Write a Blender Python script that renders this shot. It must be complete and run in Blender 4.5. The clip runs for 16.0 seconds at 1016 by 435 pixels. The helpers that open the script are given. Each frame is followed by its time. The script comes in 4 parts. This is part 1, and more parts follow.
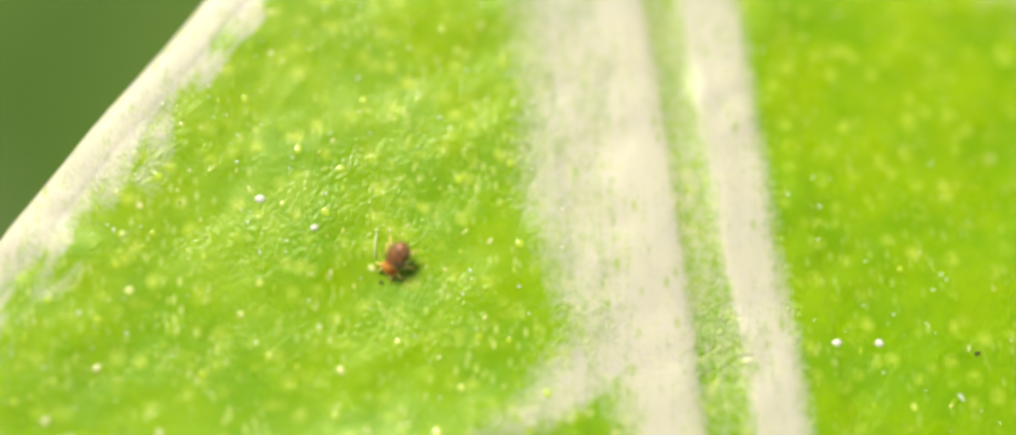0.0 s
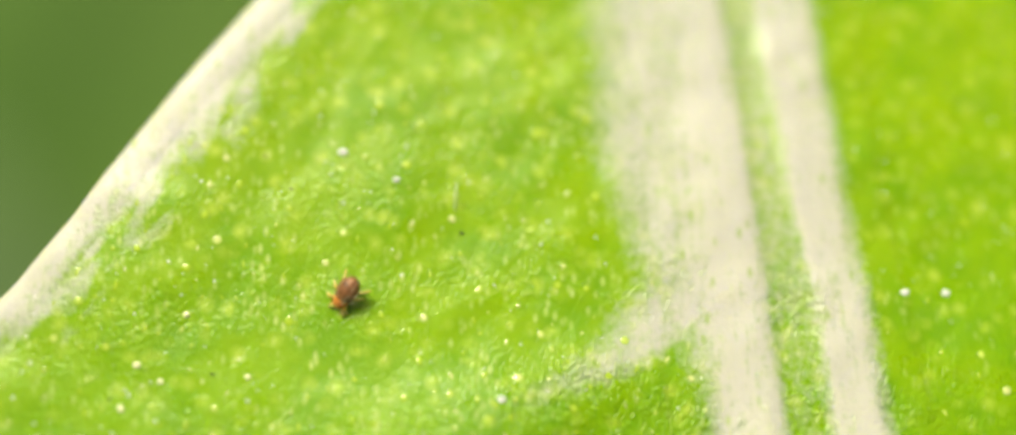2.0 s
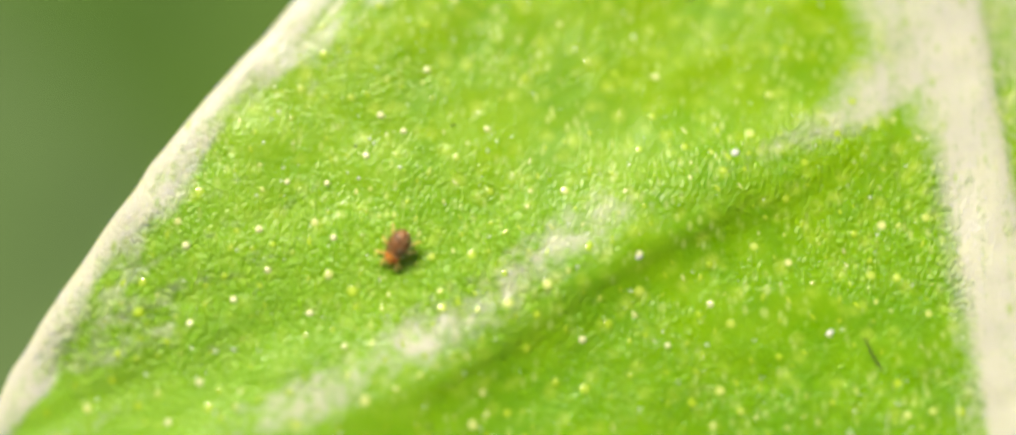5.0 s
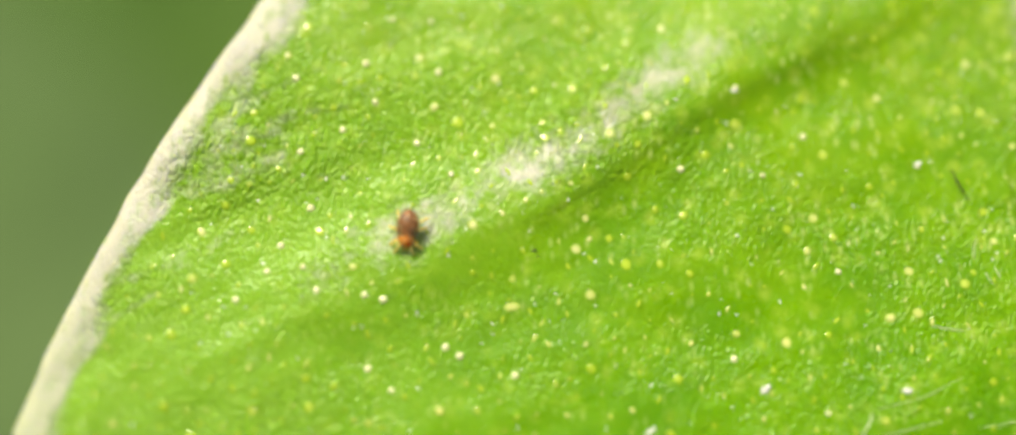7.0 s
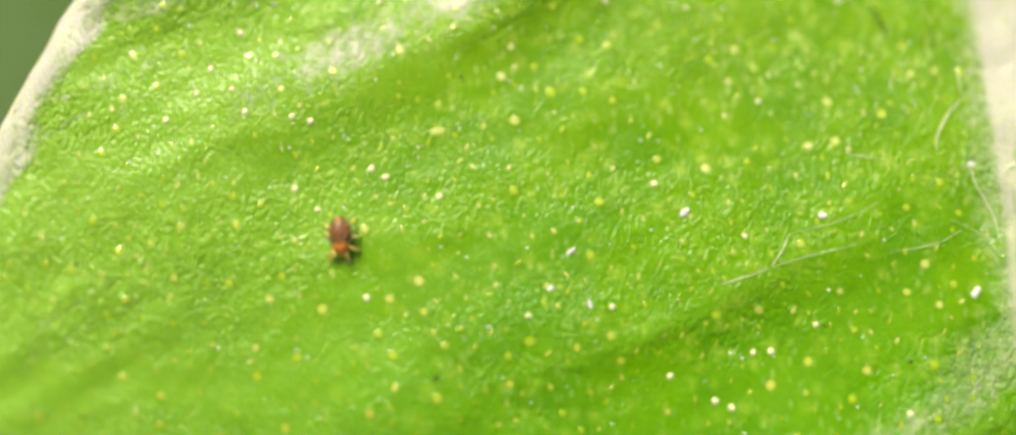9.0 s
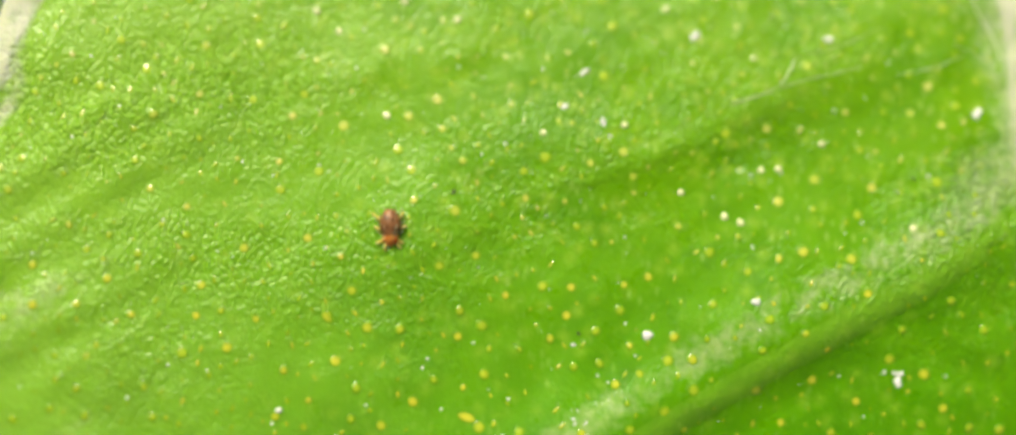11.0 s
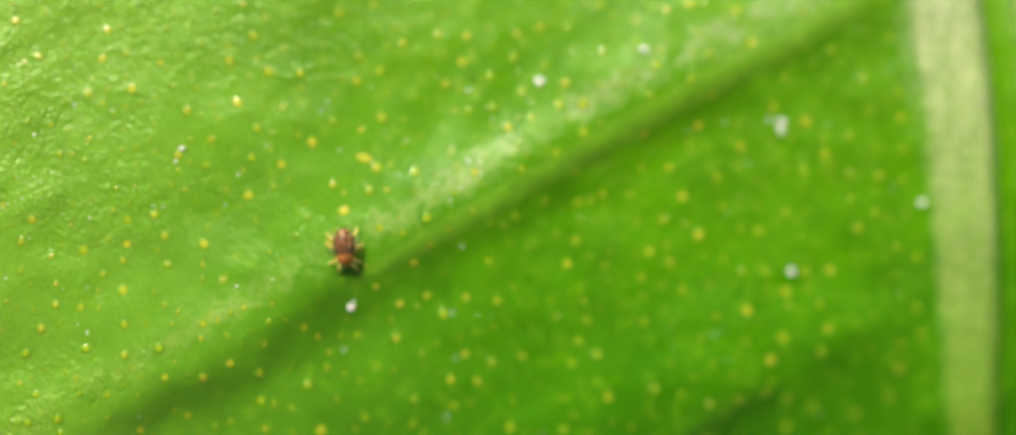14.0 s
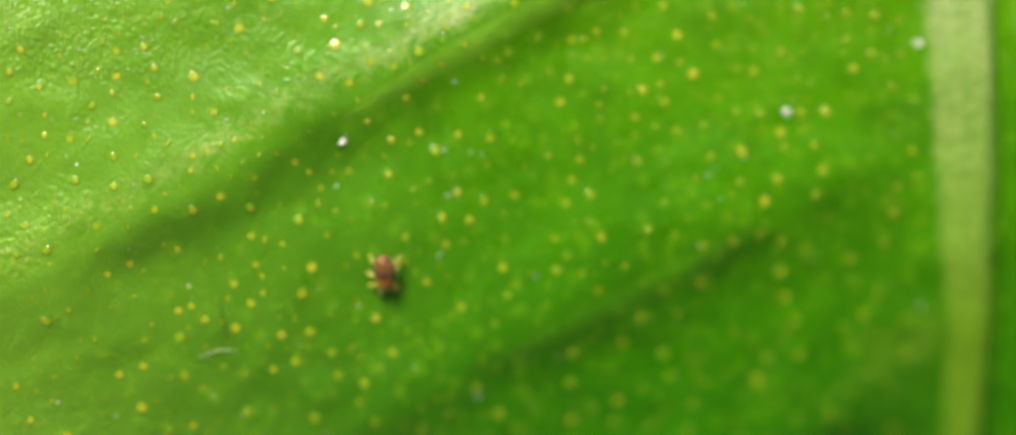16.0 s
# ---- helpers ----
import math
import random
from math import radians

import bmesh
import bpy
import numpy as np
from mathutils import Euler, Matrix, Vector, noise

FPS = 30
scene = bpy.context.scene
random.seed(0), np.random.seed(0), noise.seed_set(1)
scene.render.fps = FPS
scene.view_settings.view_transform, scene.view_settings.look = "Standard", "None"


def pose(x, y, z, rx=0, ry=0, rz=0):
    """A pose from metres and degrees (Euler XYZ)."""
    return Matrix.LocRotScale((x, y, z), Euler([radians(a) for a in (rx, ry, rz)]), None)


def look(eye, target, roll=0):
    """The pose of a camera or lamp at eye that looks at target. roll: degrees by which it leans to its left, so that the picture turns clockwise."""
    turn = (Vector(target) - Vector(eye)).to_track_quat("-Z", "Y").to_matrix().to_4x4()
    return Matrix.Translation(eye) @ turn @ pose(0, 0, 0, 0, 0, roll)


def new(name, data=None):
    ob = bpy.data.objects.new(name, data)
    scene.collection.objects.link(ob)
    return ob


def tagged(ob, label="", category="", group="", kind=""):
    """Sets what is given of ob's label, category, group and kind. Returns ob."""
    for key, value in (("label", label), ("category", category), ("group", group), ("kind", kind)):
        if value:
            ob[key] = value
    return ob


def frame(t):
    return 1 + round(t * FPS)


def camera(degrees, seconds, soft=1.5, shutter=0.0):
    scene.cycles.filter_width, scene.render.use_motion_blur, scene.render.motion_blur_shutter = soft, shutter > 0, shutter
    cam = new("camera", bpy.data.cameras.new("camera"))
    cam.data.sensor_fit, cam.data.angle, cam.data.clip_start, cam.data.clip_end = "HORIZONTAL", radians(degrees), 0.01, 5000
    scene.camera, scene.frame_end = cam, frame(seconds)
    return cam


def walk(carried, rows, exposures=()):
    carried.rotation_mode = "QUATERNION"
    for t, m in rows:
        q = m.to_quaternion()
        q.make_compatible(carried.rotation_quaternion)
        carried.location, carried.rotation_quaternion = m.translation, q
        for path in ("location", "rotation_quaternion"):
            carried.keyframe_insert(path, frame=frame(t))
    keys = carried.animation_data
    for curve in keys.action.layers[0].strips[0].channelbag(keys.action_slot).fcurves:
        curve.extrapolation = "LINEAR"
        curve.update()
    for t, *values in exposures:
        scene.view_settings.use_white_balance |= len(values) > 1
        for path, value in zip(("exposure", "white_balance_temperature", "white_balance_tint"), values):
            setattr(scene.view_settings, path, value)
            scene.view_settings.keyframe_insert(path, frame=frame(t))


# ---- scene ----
MM = 0.001   # the tables below are in millimetres
cam = camera(45.0, 16.0, 3.4)
cam.data.dof.use_dof = True
cam.data.dof.focus_distance = 19.85 * MM
cam.data.dof.aperture_fstop = 12.5
EXPOSURE = 0.13
PATH = [
    (0, 0.518, 0.111, 17.979, -0.359, 0.326, -1.084),
    (0.5, -0.252, -0.382, 18.043, -0.342, 0.285, -1.046),
    (1, -0.708, -0.774, 18.241, -0.049, 0.341, -1.037),
    (1.5, -0.697, -0.774, 18.374, 0.114, 0.205, -1.014),
    (2, -0.841, -0.945, 18.528, 0.486, 0.128, -1.010),
    (2.5, -1.422, -1.425, 18.677, 0.898, 0.225, -0.923),
    (3, -2.144, -1.547, 18.728, 0.096, 0.029, -0.760),
    (3.5, -2.327, -2.519, 18.906, 0.530, 0.318, -0.869),
    (4, -2.783, -3.941, 19.026, 0.932, 0.143, -0.704),
    (4.5, -3.483, -4.087, 19.053, 0.285, 0.833, -0.309),
    (5, -4.213, -4.713, 19.125, 0.006, 1.489, -0.206),
    (5.2, -4.731, -5.179, 19.119, 0.240, 1.097, -0.169),
    (7.3, -6.206, -7.907, 20.040, 0.285, 0.232, -0.001),
    (7.5, -5.926, -8.100, 20.166, 0.493, 0.025, 0.072),
    (8, -5.153, -8.086, 20.196, 0.058, 0.079, 0.253),
    (8.5, -4.731, -8.676, 20.199, -0.679, 0.398, 0.418),
    (9, -5.146, -10.029, 20.209, -0.718, 0.018, 0.443),
    (9.5, -5.483, -10.842, 20.292, -0.998, -0.086, 0.582),
    (9.7, -5.561, -11.230, 20.337, -0.925, -0.005, 0.542),
    (11.8, -5.163, -14.258, 21.188, -0.115, -0.435, 0.639),
    (12, -5.105, -14.658, 21.252, 0.068, -0.630, 0.753),
    (12.5, -5.475, -15.799, 21.386, 0.070, -0.671, 0.840),
    (13, -6.377, -17.936, 21.548, 0.699, -0.698, 0.338),
    (13.5, -5.376, -17.466, 21.641, 0.129, -0.940, 0.372),
    (14, -3.912, -17.433, 21.646, -0.026, -0.838, 0.486),
    (14.5, -2.714, -17.940, 21.392, -0.192, -1.002, 0.626),
    (15, -2.767, -18.670, 21.035, -0.516, -0.561, 0.673),
    (15.5, -3.550, -19.788, 21.078, -0.426, -0.628, 0.563),
    (16, -3.775, -19.951, 21.508, -0.621, -0.876, 0.615),
]

walk(cam, [(t, pose(x * MM, y * MM, z * MM, a, b, c)) for t, x, y, z, a, b, c in PATH], [(0, EXPOSURE, 6800, 4), (16, EXPOSURE, 6800, 4)])

# ---- light ----
SUN_ELEVATION, SUN_FROM = 38.0, (-0.42, 1.0)
world = bpy.data.worlds.new("sky")
scene.world = world
world.use_nodes = True
sky = world.node_tree.nodes.new("ShaderNodeTexSky")
sky.sky_type, sky.sun_disc = "NISHITA", False
sky.dust_density, sky.air_density, sky.ozone_density = 8.0, 0.6, 0.5
sky.sun_elevation = radians(SUN_ELEVATION)
sky.sun_rotation = math.atan2(SUN_FROM[0], SUN_FROM[1])
background = world.node_tree.nodes["Background"]
background.inputs[1].default_value = 0.07
world.node_tree.links.new(sky.outputs[0], background.inputs[0])
sun = new("sun", bpy.data.lights.new("sun", "SUN"))
sun.data.energy, sun.data.angle, sun.data.color = 3.8, radians(20.0), (1.0, 0.94, 0.76)
flat = math.hypot(*SUN_FROM)
rise = math.tan(radians(SUN_ELEVATION))
sun.matrix_world = look((SUN_FROM[0] / flat * 0.2, SUN_FROM[1] / flat * 0.2, rise * 0.2), (0, 0, 0))


# ---- shape of the leaf, all in millimetres ----
def lattice(x, y, size, seed):
    """Smooth noise from -1 to 1 with bumps about that size."""
    grid = np.random.RandomState(seed).uniform(-1, 1, (128, 128))
    x, y = np.asarray(x, float) / size, np.asarray(y, float) / size
    turn = 0.6 + 1.1 * (seed % 7)
    x, y = x * math.cos(turn) - y * math.sin(turn) + 1000.3, x * math.sin(turn) + y * math.cos(turn) + 1000.7
    i, j = np.floor(x).astype(int), np.floor(y).astype(int)
    u, v = x - i, y - j
    u, v = u * u * (3 - 2 * u), v * v * (3 - 2 * v)
    g = lambda a, b: grid[a % 128, b % 128]
    return (g(i, j) * (1 - u) + g(i + 1, j) * u) * (1 - v) + (g(i, j + 1) * (1 - u) + g(i + 1, j + 1) * u) * v


def smooth(a, b, x):
    x = np.clip((np.asarray(x, float) - a) / (b - a), 0, 1)
    return x * x * (3 - 2 * x)


BOW = (0.1966, -0.1066, -0.9171, 0.1224, -0.2509, -0.4699, 0.1403, -0.3616)


def bow(x, y):
    """The gentle bend of the whole leaf, straight on beyond the middle part."""
    x, y = np.asarray(x, float), np.asarray(y, float)
    cx, cy = np.clip(x, -14, 9), np.clip(y, -24, 4)

    def f(p, q):
        p, q = (p + 3) / 8, (q + 10) / 10
        return BOW[0] + BOW[1] * p + BOW[2] * q + BOW[3] * p * p + BOW[4] * p * q + BOW[5] * q * q + BOW[6] * q ** 3 + BOW[7] * p * q * q
    e = 0.01
    gx, gy = (f(cx + e, cy) - f(cx - e, cy)) / (2 * e), (f(cx, cy + e) - f(cx, cy - e)) / (2 * e)
    return f(cx, cy) + gx * (x - cx) + gy * (y - cy)


# midrib: left foot, left and right side of its groove, right foot
RIB_Y = (-48, -24, -17.5, -12, -6, -2.5, 0.3, 3.5, 10.6)
RIB_A = (5.2, 4.42, 3.8, 3.08, 2.5, 2.1, 1.9, 1.7, 2.2)
RIB_B = (5.8, 5.15, 4.9, 4.45, 3.67, 3.25, 3.05, 2.73, 2.45)
RIB_C = (6.2, 5.6, 5.4, 5.05, 4.38, 3.95, 3.54, 3.22, 2.65)
RIB_D = (6.9, 6.35, 6.1, 5.85, 5.3, 4.85, 4.5, 4.27, 2.9)
# half widths of the leaf on either side of the groove
EDGE_Y = (-52, -48, -40, -30, -20, -15, -10.7, -7.1, -3.9, -0.25, 3.46, 6.0, 8.5, 10.0, 10.6)
EDGE_L = (0.9, 4.5, 14.5, 20.3, 21.0, 20.2, 18.68, 16.58, 14.1, 10.7, 7.25, 4.9, 2.6, 0.9, 0.05)
EDGE_R = (0.9, 4.0, 12.0, 16.5, 17.0, 16.3, 15.0, 13.6, 11.8, 9.3, 6.7, 4.7, 2.4, 0.8, 0.05)


def rib_middle(y):
    return (np.interp(y, RIB_Y, RIB_B) + np.interp(y, RIB_Y, RIB_C)) / 2


def left_edge(y):
    wave = 0.10 * lattice(y, 0 * np.asarray(y, float), 1.9, 31) + 0.03 * lattice(y, 0 * np.asarray(y, float), 0.5, 32)
    return rib_middle(y) - np.interp(y, EDGE_Y, EDGE_L) + wave - 0.05


def right_edge(y):
    return rib_middle(y) + np.interp(y, EDGE_Y, EDGE_R) + 0.10 * lattice(y, 0 * np.asarray(y, float), 0.9, 33)


# side veins: places along each, height of its ridge
VEINS = [
    ([(2.2, -2.5), (0.85, -3.4), (-1.28, -4.3), (-2.95, -5.15), (-4.0, -5.75), (-5.44, -6.8), (-7.38, -7.76), (-8.76, -8.45), (-10.5, -9.6), (-12.8, -11.4)], 0.21),
    ([(2.9, -10.1), (0.8, -10.4), (-1.6, -11.3), (-4.0, -12.4), (-7.0, -13.4), (-10.0, -14.8)], 0.12),
    ([(3.3, -12.7), (1.5, -14.1), (-0.8, -15.35), (-2.8, -16.5), (-5.45, -18.05), (-7.6, -19.35), (-10.7, -21.15), (-13.5, -23.0)], 0.21),
    ([(3.8, -18.7), (2.36, -19.5), (0.5, -20.5), (-1.3, -21.5), (-3.2, -22.45), (-5.8, -23.85), (-9.5, -26.0)], 0.16),
    ([(4.1, -22.6), (2.0, -24.0), (-1.0, -25.6), (-5.0, -27.6), (-9.0, -30.0)], 0.25),
]


def vein_place(x, y, line):
    """Distance from a vein, positive towards the tip, and how far along it from 0 to 1."""
    best, side, along = np.full(x.shape, 1e9), np.zeros(x.shape), np.zeros(x.shape)
    steps = np.r_[0, np.cumsum([math.dist(p, q) for p, q in zip(line, line[1:])])]
    for n, ((ax, ay), (bx, by)) in enumerate(zip(line, line[1:])):
        dx, dy = bx - ax, by - ay
        u = np.clip(((x - ax) * dx + (y - ay) * dy) / (dx * dx + dy * dy), 0, 1)
        d = np.hypot(x - ax - u * dx, y - ay - u * dy)
        s = np.where((x - ax) * dy - (y - ay) * dx < 0, -1.0, 1.0)
        near = d < best
        best, side, along = np.where(near, d, best), np.where(near, s, side), np.where(near, steps[n] + u * (steps[n + 1] - steps[n]), along)
    return best * side, along / steps[-1]


def relief(x, y):
    """Ridges along the veins and the puckers between them."""
    x, y = np.asarray(x, float), np.asarray(y, float)
    z = 0 * x
    for line, tall in VEINS:
        s, u = vein_place(x, y, line)
        fade = smooth(*((1.15, 0.7) if line is VEINS[2][0] else (1.0, 0.4)), u) * smooth(*((-0.02, 0.12) if line is VEINS[2][0] else (-0.02, 0.24)), u)
        up = np.exp(-(s / 1.1) ** 2)
        down = 1.18 * np.exp(-(s / 0.68) ** 2) - 0.18 * np.exp(-(s / 1.5) ** 2)
        z = z + tall * fade * np.where(s > 0, up, down)
    # furrows beside the margin, along the veins
    furrow = lattice(0.47 * x - 0.88 * y, 0.16 * (0.88 * x + 0.47 * y), 0.38, 6)
    z = z + 0.042 * furrow * smooth(6.0, 2.0, x - left_edge(y)) * smooth(-4.5, -7.5, y)
    z = z + 0.055 * lattice(x + 0.4 * y, y - 0.3 * x, 1.5, 3) + 0.022 * lattice(x, y, 0.55, 4) + 0.008 * lattice(x, y, 0.24, 5)
    return z


def height(x, y):
    x, y = np.asarray(x, float), np.asarray(y, float)
    z = bow(x, y) + relief(x, y)
    # the blade rolls over at the rim
    e = np.maximum(np.minimum(x - left_edge(y), right_edge(y) - x), 0)
    # the half beyond the midrib falls away
    z = z - 0.12 * np.maximum(x - np.interp(y, RIB_Y, RIB_D) - 0.2, 0) * smooth(-14, -6, y)
    return z - 0.045 * np.exp(-(e / 0.55) ** 2) + 0.02 * np.exp(-((e - 1.2) / 0.7) ** 2)



# how the flat plan of the leaf is laid out in space: it leans away towards the tip
LEAN_X = (0.0000, 0.0530, -0.0887, -0.0490, 0.3857, 0.0850, -0.0386, 0.2485, -0.2171, 0.0031, -0.0155, -0.1360, -0.0350, 0.0076, -0.0131)
LEAN_Y = (0.0000, -0.1398, 0.0367, 0.2653, 0.0765, -0.0031, 0.1205, -0.1409, -0.0044, 0.0022, -0.0725, -0.0007, -0.0029, -0.0005, 0.0025)
LEAN_Z = (0.0280, -0.9133, -0.1939, -0.3489, 0.3876, -0.0442, 0.3494, 0.1023, -0.0162, 0.0545, -0.0668, 0.1014, -0.0287, -0.0738, 0.0626)


def laid(places):
    """Takes places from the plan of the leaf to space."""
    places = np.asarray(places, float)
    x, y, z = places[..., 0], places[..., 1], places[..., 2]
    cx, cy = np.clip(x, -15, 10), np.clip(y, -25, 5)

    def shift(p, q):
        p, q = (p + 3) / 10, (q + 10) / 12
        powers = [p ** i * q ** (d - i) for d in range(5) for i in range(d + 1)]
        return np.stack([sum(c * w for c, w in zip(lean, powers)) for lean in (LEAN_X, LEAN_Y, LEAN_Z)], -1)
    e = 0.01
    by_x, by_y = (shift(cx + e, cy) - shift(cx - e, cy)) / (2 * e), (shift(cx, cy + e) - shift(cx, cy - e)) / (2 * e)
    return np.stack([x, y, z], -1) + shift(cx, cy) + by_x * (x - cx)[..., None] + by_y * (y - cy)[..., None]


def laid_normal(x, y):
    """The way up from the leaf at a place of its plan."""
    at = lambda a, b: laid(np.stack([a, b, height(a, b)], -1))
    x, y = np.asarray(x, float), np.asarray(y, float)
    n = np.cross(at(x + 0.06, y) - at(x - 0.06, y), at(x, y + 0.06) - at(x, y - 0.06))
    return n / np.linalg.norm(n, axis=-1, keepdims=True)


# ---- materials ----
def material(name):
    m = bpy.data.materials.new(name)
    m.use_nodes = True
    tree = m.node_tree
    return m, tree, tree.nodes["Principled BSDF"]


def node(tree, kind, **values):
    n = tree.nodes.new(kind)
    for key, value in values.items():
        n.inputs[key].default_value = value
    return n


def millimetres(tree):
    place = tree.nodes.new("ShaderNodeTexCoord")
    scale = node(tree, "ShaderNodeMapping")
    scale.inputs["Scale"].default_value = (1000, 1000, 1000)
    tree.links.new(place.outputs["Object"], scale.inputs["Vector"])
    return scale.outputs[0]


def mixed(tree, factor, a, b, mode="MIX"):
    n = tree.nodes.new("ShaderNodeMix")
    n.data_type, n.blend_type = "RGBA", mode
    for socket, value in ((n.inputs[0], factor), (n.inputs[6], a), (n.inputs[7], b)):
        if isinstance(value, (int, float)):
            socket.default_value = value
        elif isinstance(value, tuple):
            socket.default_value = (*value, 1)
        else:
            tree.links.new(value, socket)
    return n.outputs[2]


def ramp(tree, value, low, high, a=0.0, b=1.0):
    n = node(tree, "ShaderNodeMapRange")
    n.inputs[1].default_value, n.inputs[2].default_value, n.inputs[3].default_value, n.inputs[4].default_value = low, high, a, b
    tree.links.new(value, n.inputs[0])
    return n.outputs[0]


def noised(tree, where, scale, detail=3.0, rough=0.55):
    n = node(tree, "ShaderNodeTexNoise", Scale=scale, Detail=detail, Roughness=rough)
    tree.links.new(where, n.inputs["Vector"])
    return n.outputs[0]


def bumped(tree, shader, value, distance, strength, before=None):
    n = node(tree, "ShaderNodeBump", Distance=distance)
    if isinstance(strength, float):
        n.inputs["Strength"].default_value = strength
    else:
        tree.links.new(strength, n.inputs["Strength"])
    tree.links.new(value, n.inputs["Height"])
    if before:
        tree.links.new(before, n.inputs["Normal"])
    tree.links.new(n.outputs[0], shader.inputs["Normal"])
    return n.outputs[0]


def leaf_material():
    """Living leaf: green tissue that is yellower towards the tip, cream where the skin is thick and where sheen is
    painted.
    """
    m, tree, shader = material("leaf_tissue")
    mm = millimetres(tree)
    split = tree.nodes.new("ShaderNodeSeparateXYZ")
    tree.links.new(mm, split.inputs[0])
    young = ramp(tree, split.outputs[1], -18.5, 0.5)
    green = mixed(tree, young, (0.104, 0.372, 0.001), (0.296, 0.485, 0.004))
    green = mixed(tree, ramp(tree, noised(tree, mm, 0.7, 5, 0.65), 0.42, 0.62, 0.0, 0.85), green, mixed(tree, young, (0.072, 0.290, 0.001), (0.198, 0.408, 0.004)))
    # darker towards the stalk: shade below the lower side veins painted into the green
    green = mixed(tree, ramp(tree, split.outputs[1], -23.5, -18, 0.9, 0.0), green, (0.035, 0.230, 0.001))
    fleck = node(tree, "ShaderNodeTexVoronoi", Scale=2.6, Randomness=1.0)
    tree.links.new(mm, fleck.inputs["Vector"])
    spots = tree.nodes.new("ShaderNodeMath")
    spots.operation = "MULTIPLY"
    tree.links.new(ramp(tree, fleck.outputs["Distance"], 0.05, 0.45, 0.95, 0.0), spots.inputs[0])
    tree.links.new(ramp(tree, noised(tree, mm, 3.5, 3), 0.38, 0.56), spots.inputs[1])
    green = mixed(tree, spots.outputs[0], green, mixed(tree, young, (0.17, 0.42, 0.008), (0.54, 0.68, 0.08)))
    longer = tree.nodes.new("ShaderNodeVectorMath")
    longer.operation = "MULTIPLY"
    longer.inputs[1].default_value = (7.0, 3.6, 3.6)
    tree.links.new(mm, longer.inputs[0])
    dash = node(tree, "ShaderNodeTexVoronoi", Scale=1.0)
    tree.links.new(longer.outputs[0], dash.inputs["Vector"])
    dashes = tree.nodes.new("ShaderNodeMath")
    dashes.operation = "MULTIPLY"
    tree.links.new(ramp(tree, dash.outputs["Distance"], 0.10, 0.40, 0.85, 0.0), dashes.inputs[0])
    tree.links.new(ramp(tree, noised(tree, mm, 1.1, 4), 0.44, 0.62), dashes.inputs[1])
    fewer = dashes.outputs[0]
    for axis, low, high, z in ((0, 3, 5.5, 0.45), (1, -2, 2, 0.6)):
        less = tree.nodes.new("ShaderNodeMath")
        less.operation = "MULTIPLY"
        tree.links.new(fewer, less.inputs[0])
        tree.links.new(ramp(tree, split.outputs[axis], low, high, 1.0, z), less.inputs[1])
        fewer = less.outputs[0]
    green = mixed(tree, fewer, green, mixed(tree, young, (0.15, 0.42, 0.006), (0.72, 0.78, 0.28)))
    # lighter green towards the left margin, with that side's stronger light painted in
    outer = tree.nodes.new("ShaderNodeAttribute")
    outer.attribute_name = "outer"
    green = mixed(tree, ramp(tree, outer.outputs["Fac"], 0, 1, 0, 0.85), green, mixed(tree, young, (0.260, 0.505, 0.045), (0.30, 0.545, 0.03)))
    pale = tree.nodes.new("ShaderNodeAttribute")
    pale.attribute_name = "pale"
    # ragged border between cream and green, in streaks along the leaf
    streaks = tree.nodes.new("ShaderNodeVectorMath")
    streaks.operation = "MULTIPLY"
    streaks.inputs[1].default_value = (2.6, 0.22, 1.0)
    tree.links.new(mm, streaks.inputs[0])
    ragged = tree.nodes.new("ShaderNodeMath")
    ragged.operation = "ADD"
    tree.links.new(pale.outputs["Fac"], ragged.inputs[0])
    # streaks belong to the thick cream, the thin painted sheen has none
    streaky = tree.nodes.new("ShaderNodeMath")
    streaky.operation = "MULTIPLY"
    tree.links.new(ramp(tree, noised(tree, streaks.outputs[0], 2.6, 6, 0.68), 0.28, 0.72, -0.32, 0.30), streaky.inputs[0])
    tree.links.new(ramp(tree, pale.outputs["Fac"], 0.5, 0.85, 0.2, 1.0), streaky.inputs[1])
    tree.links.new(streaky.outputs[0], ragged.inputs[1])
    grainy = tree.nodes.new("ShaderNodeMath")
    grainy.operation = "ADD"
    tree.links.new(ragged.outputs[0], grainy.inputs[0])
    tree.links.new(ramp(tree, noised(tree, mm, 7.0, 3, 0.6), 0.3, 0.7, -0.18, 0.18), grainy.inputs[1])
    kept = tree.nodes.new("ShaderNodeMath")
    kept.operation = "MULTIPLY"
    tree.links.new(ramp(tree, pale.outputs["Fac"], 0.02, 0.2), kept.inputs[0])
    tree.links.new(ramp(tree, grainy.outputs[0], 0.12, 0.85), kept.inputs[1])
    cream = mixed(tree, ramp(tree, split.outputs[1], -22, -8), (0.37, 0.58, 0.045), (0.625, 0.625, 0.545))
    cream = mixed(tree, ramp(tree, noised(tree, streaks.outputs[0], 1.6, 4), 0.45, 0.75, 0.0, 0.5), cream, mixed(tree, ramp(tree, split.outputs[1], -22, -8), (0.27, 0.50, 0.025), (0.575, 0.60, 0.455)))
    pore = node(tree, "ShaderNodeTexVoronoi", Scale=0.42)
    tree.links.new(longer.outputs[0], pore.inputs["Vector"])
    cream = mixed(tree, ramp(tree, pore.outputs["Distance"], 0.07, 0.20, 0.6, 0.0), cream, (0.34, 0.50, 0.06))
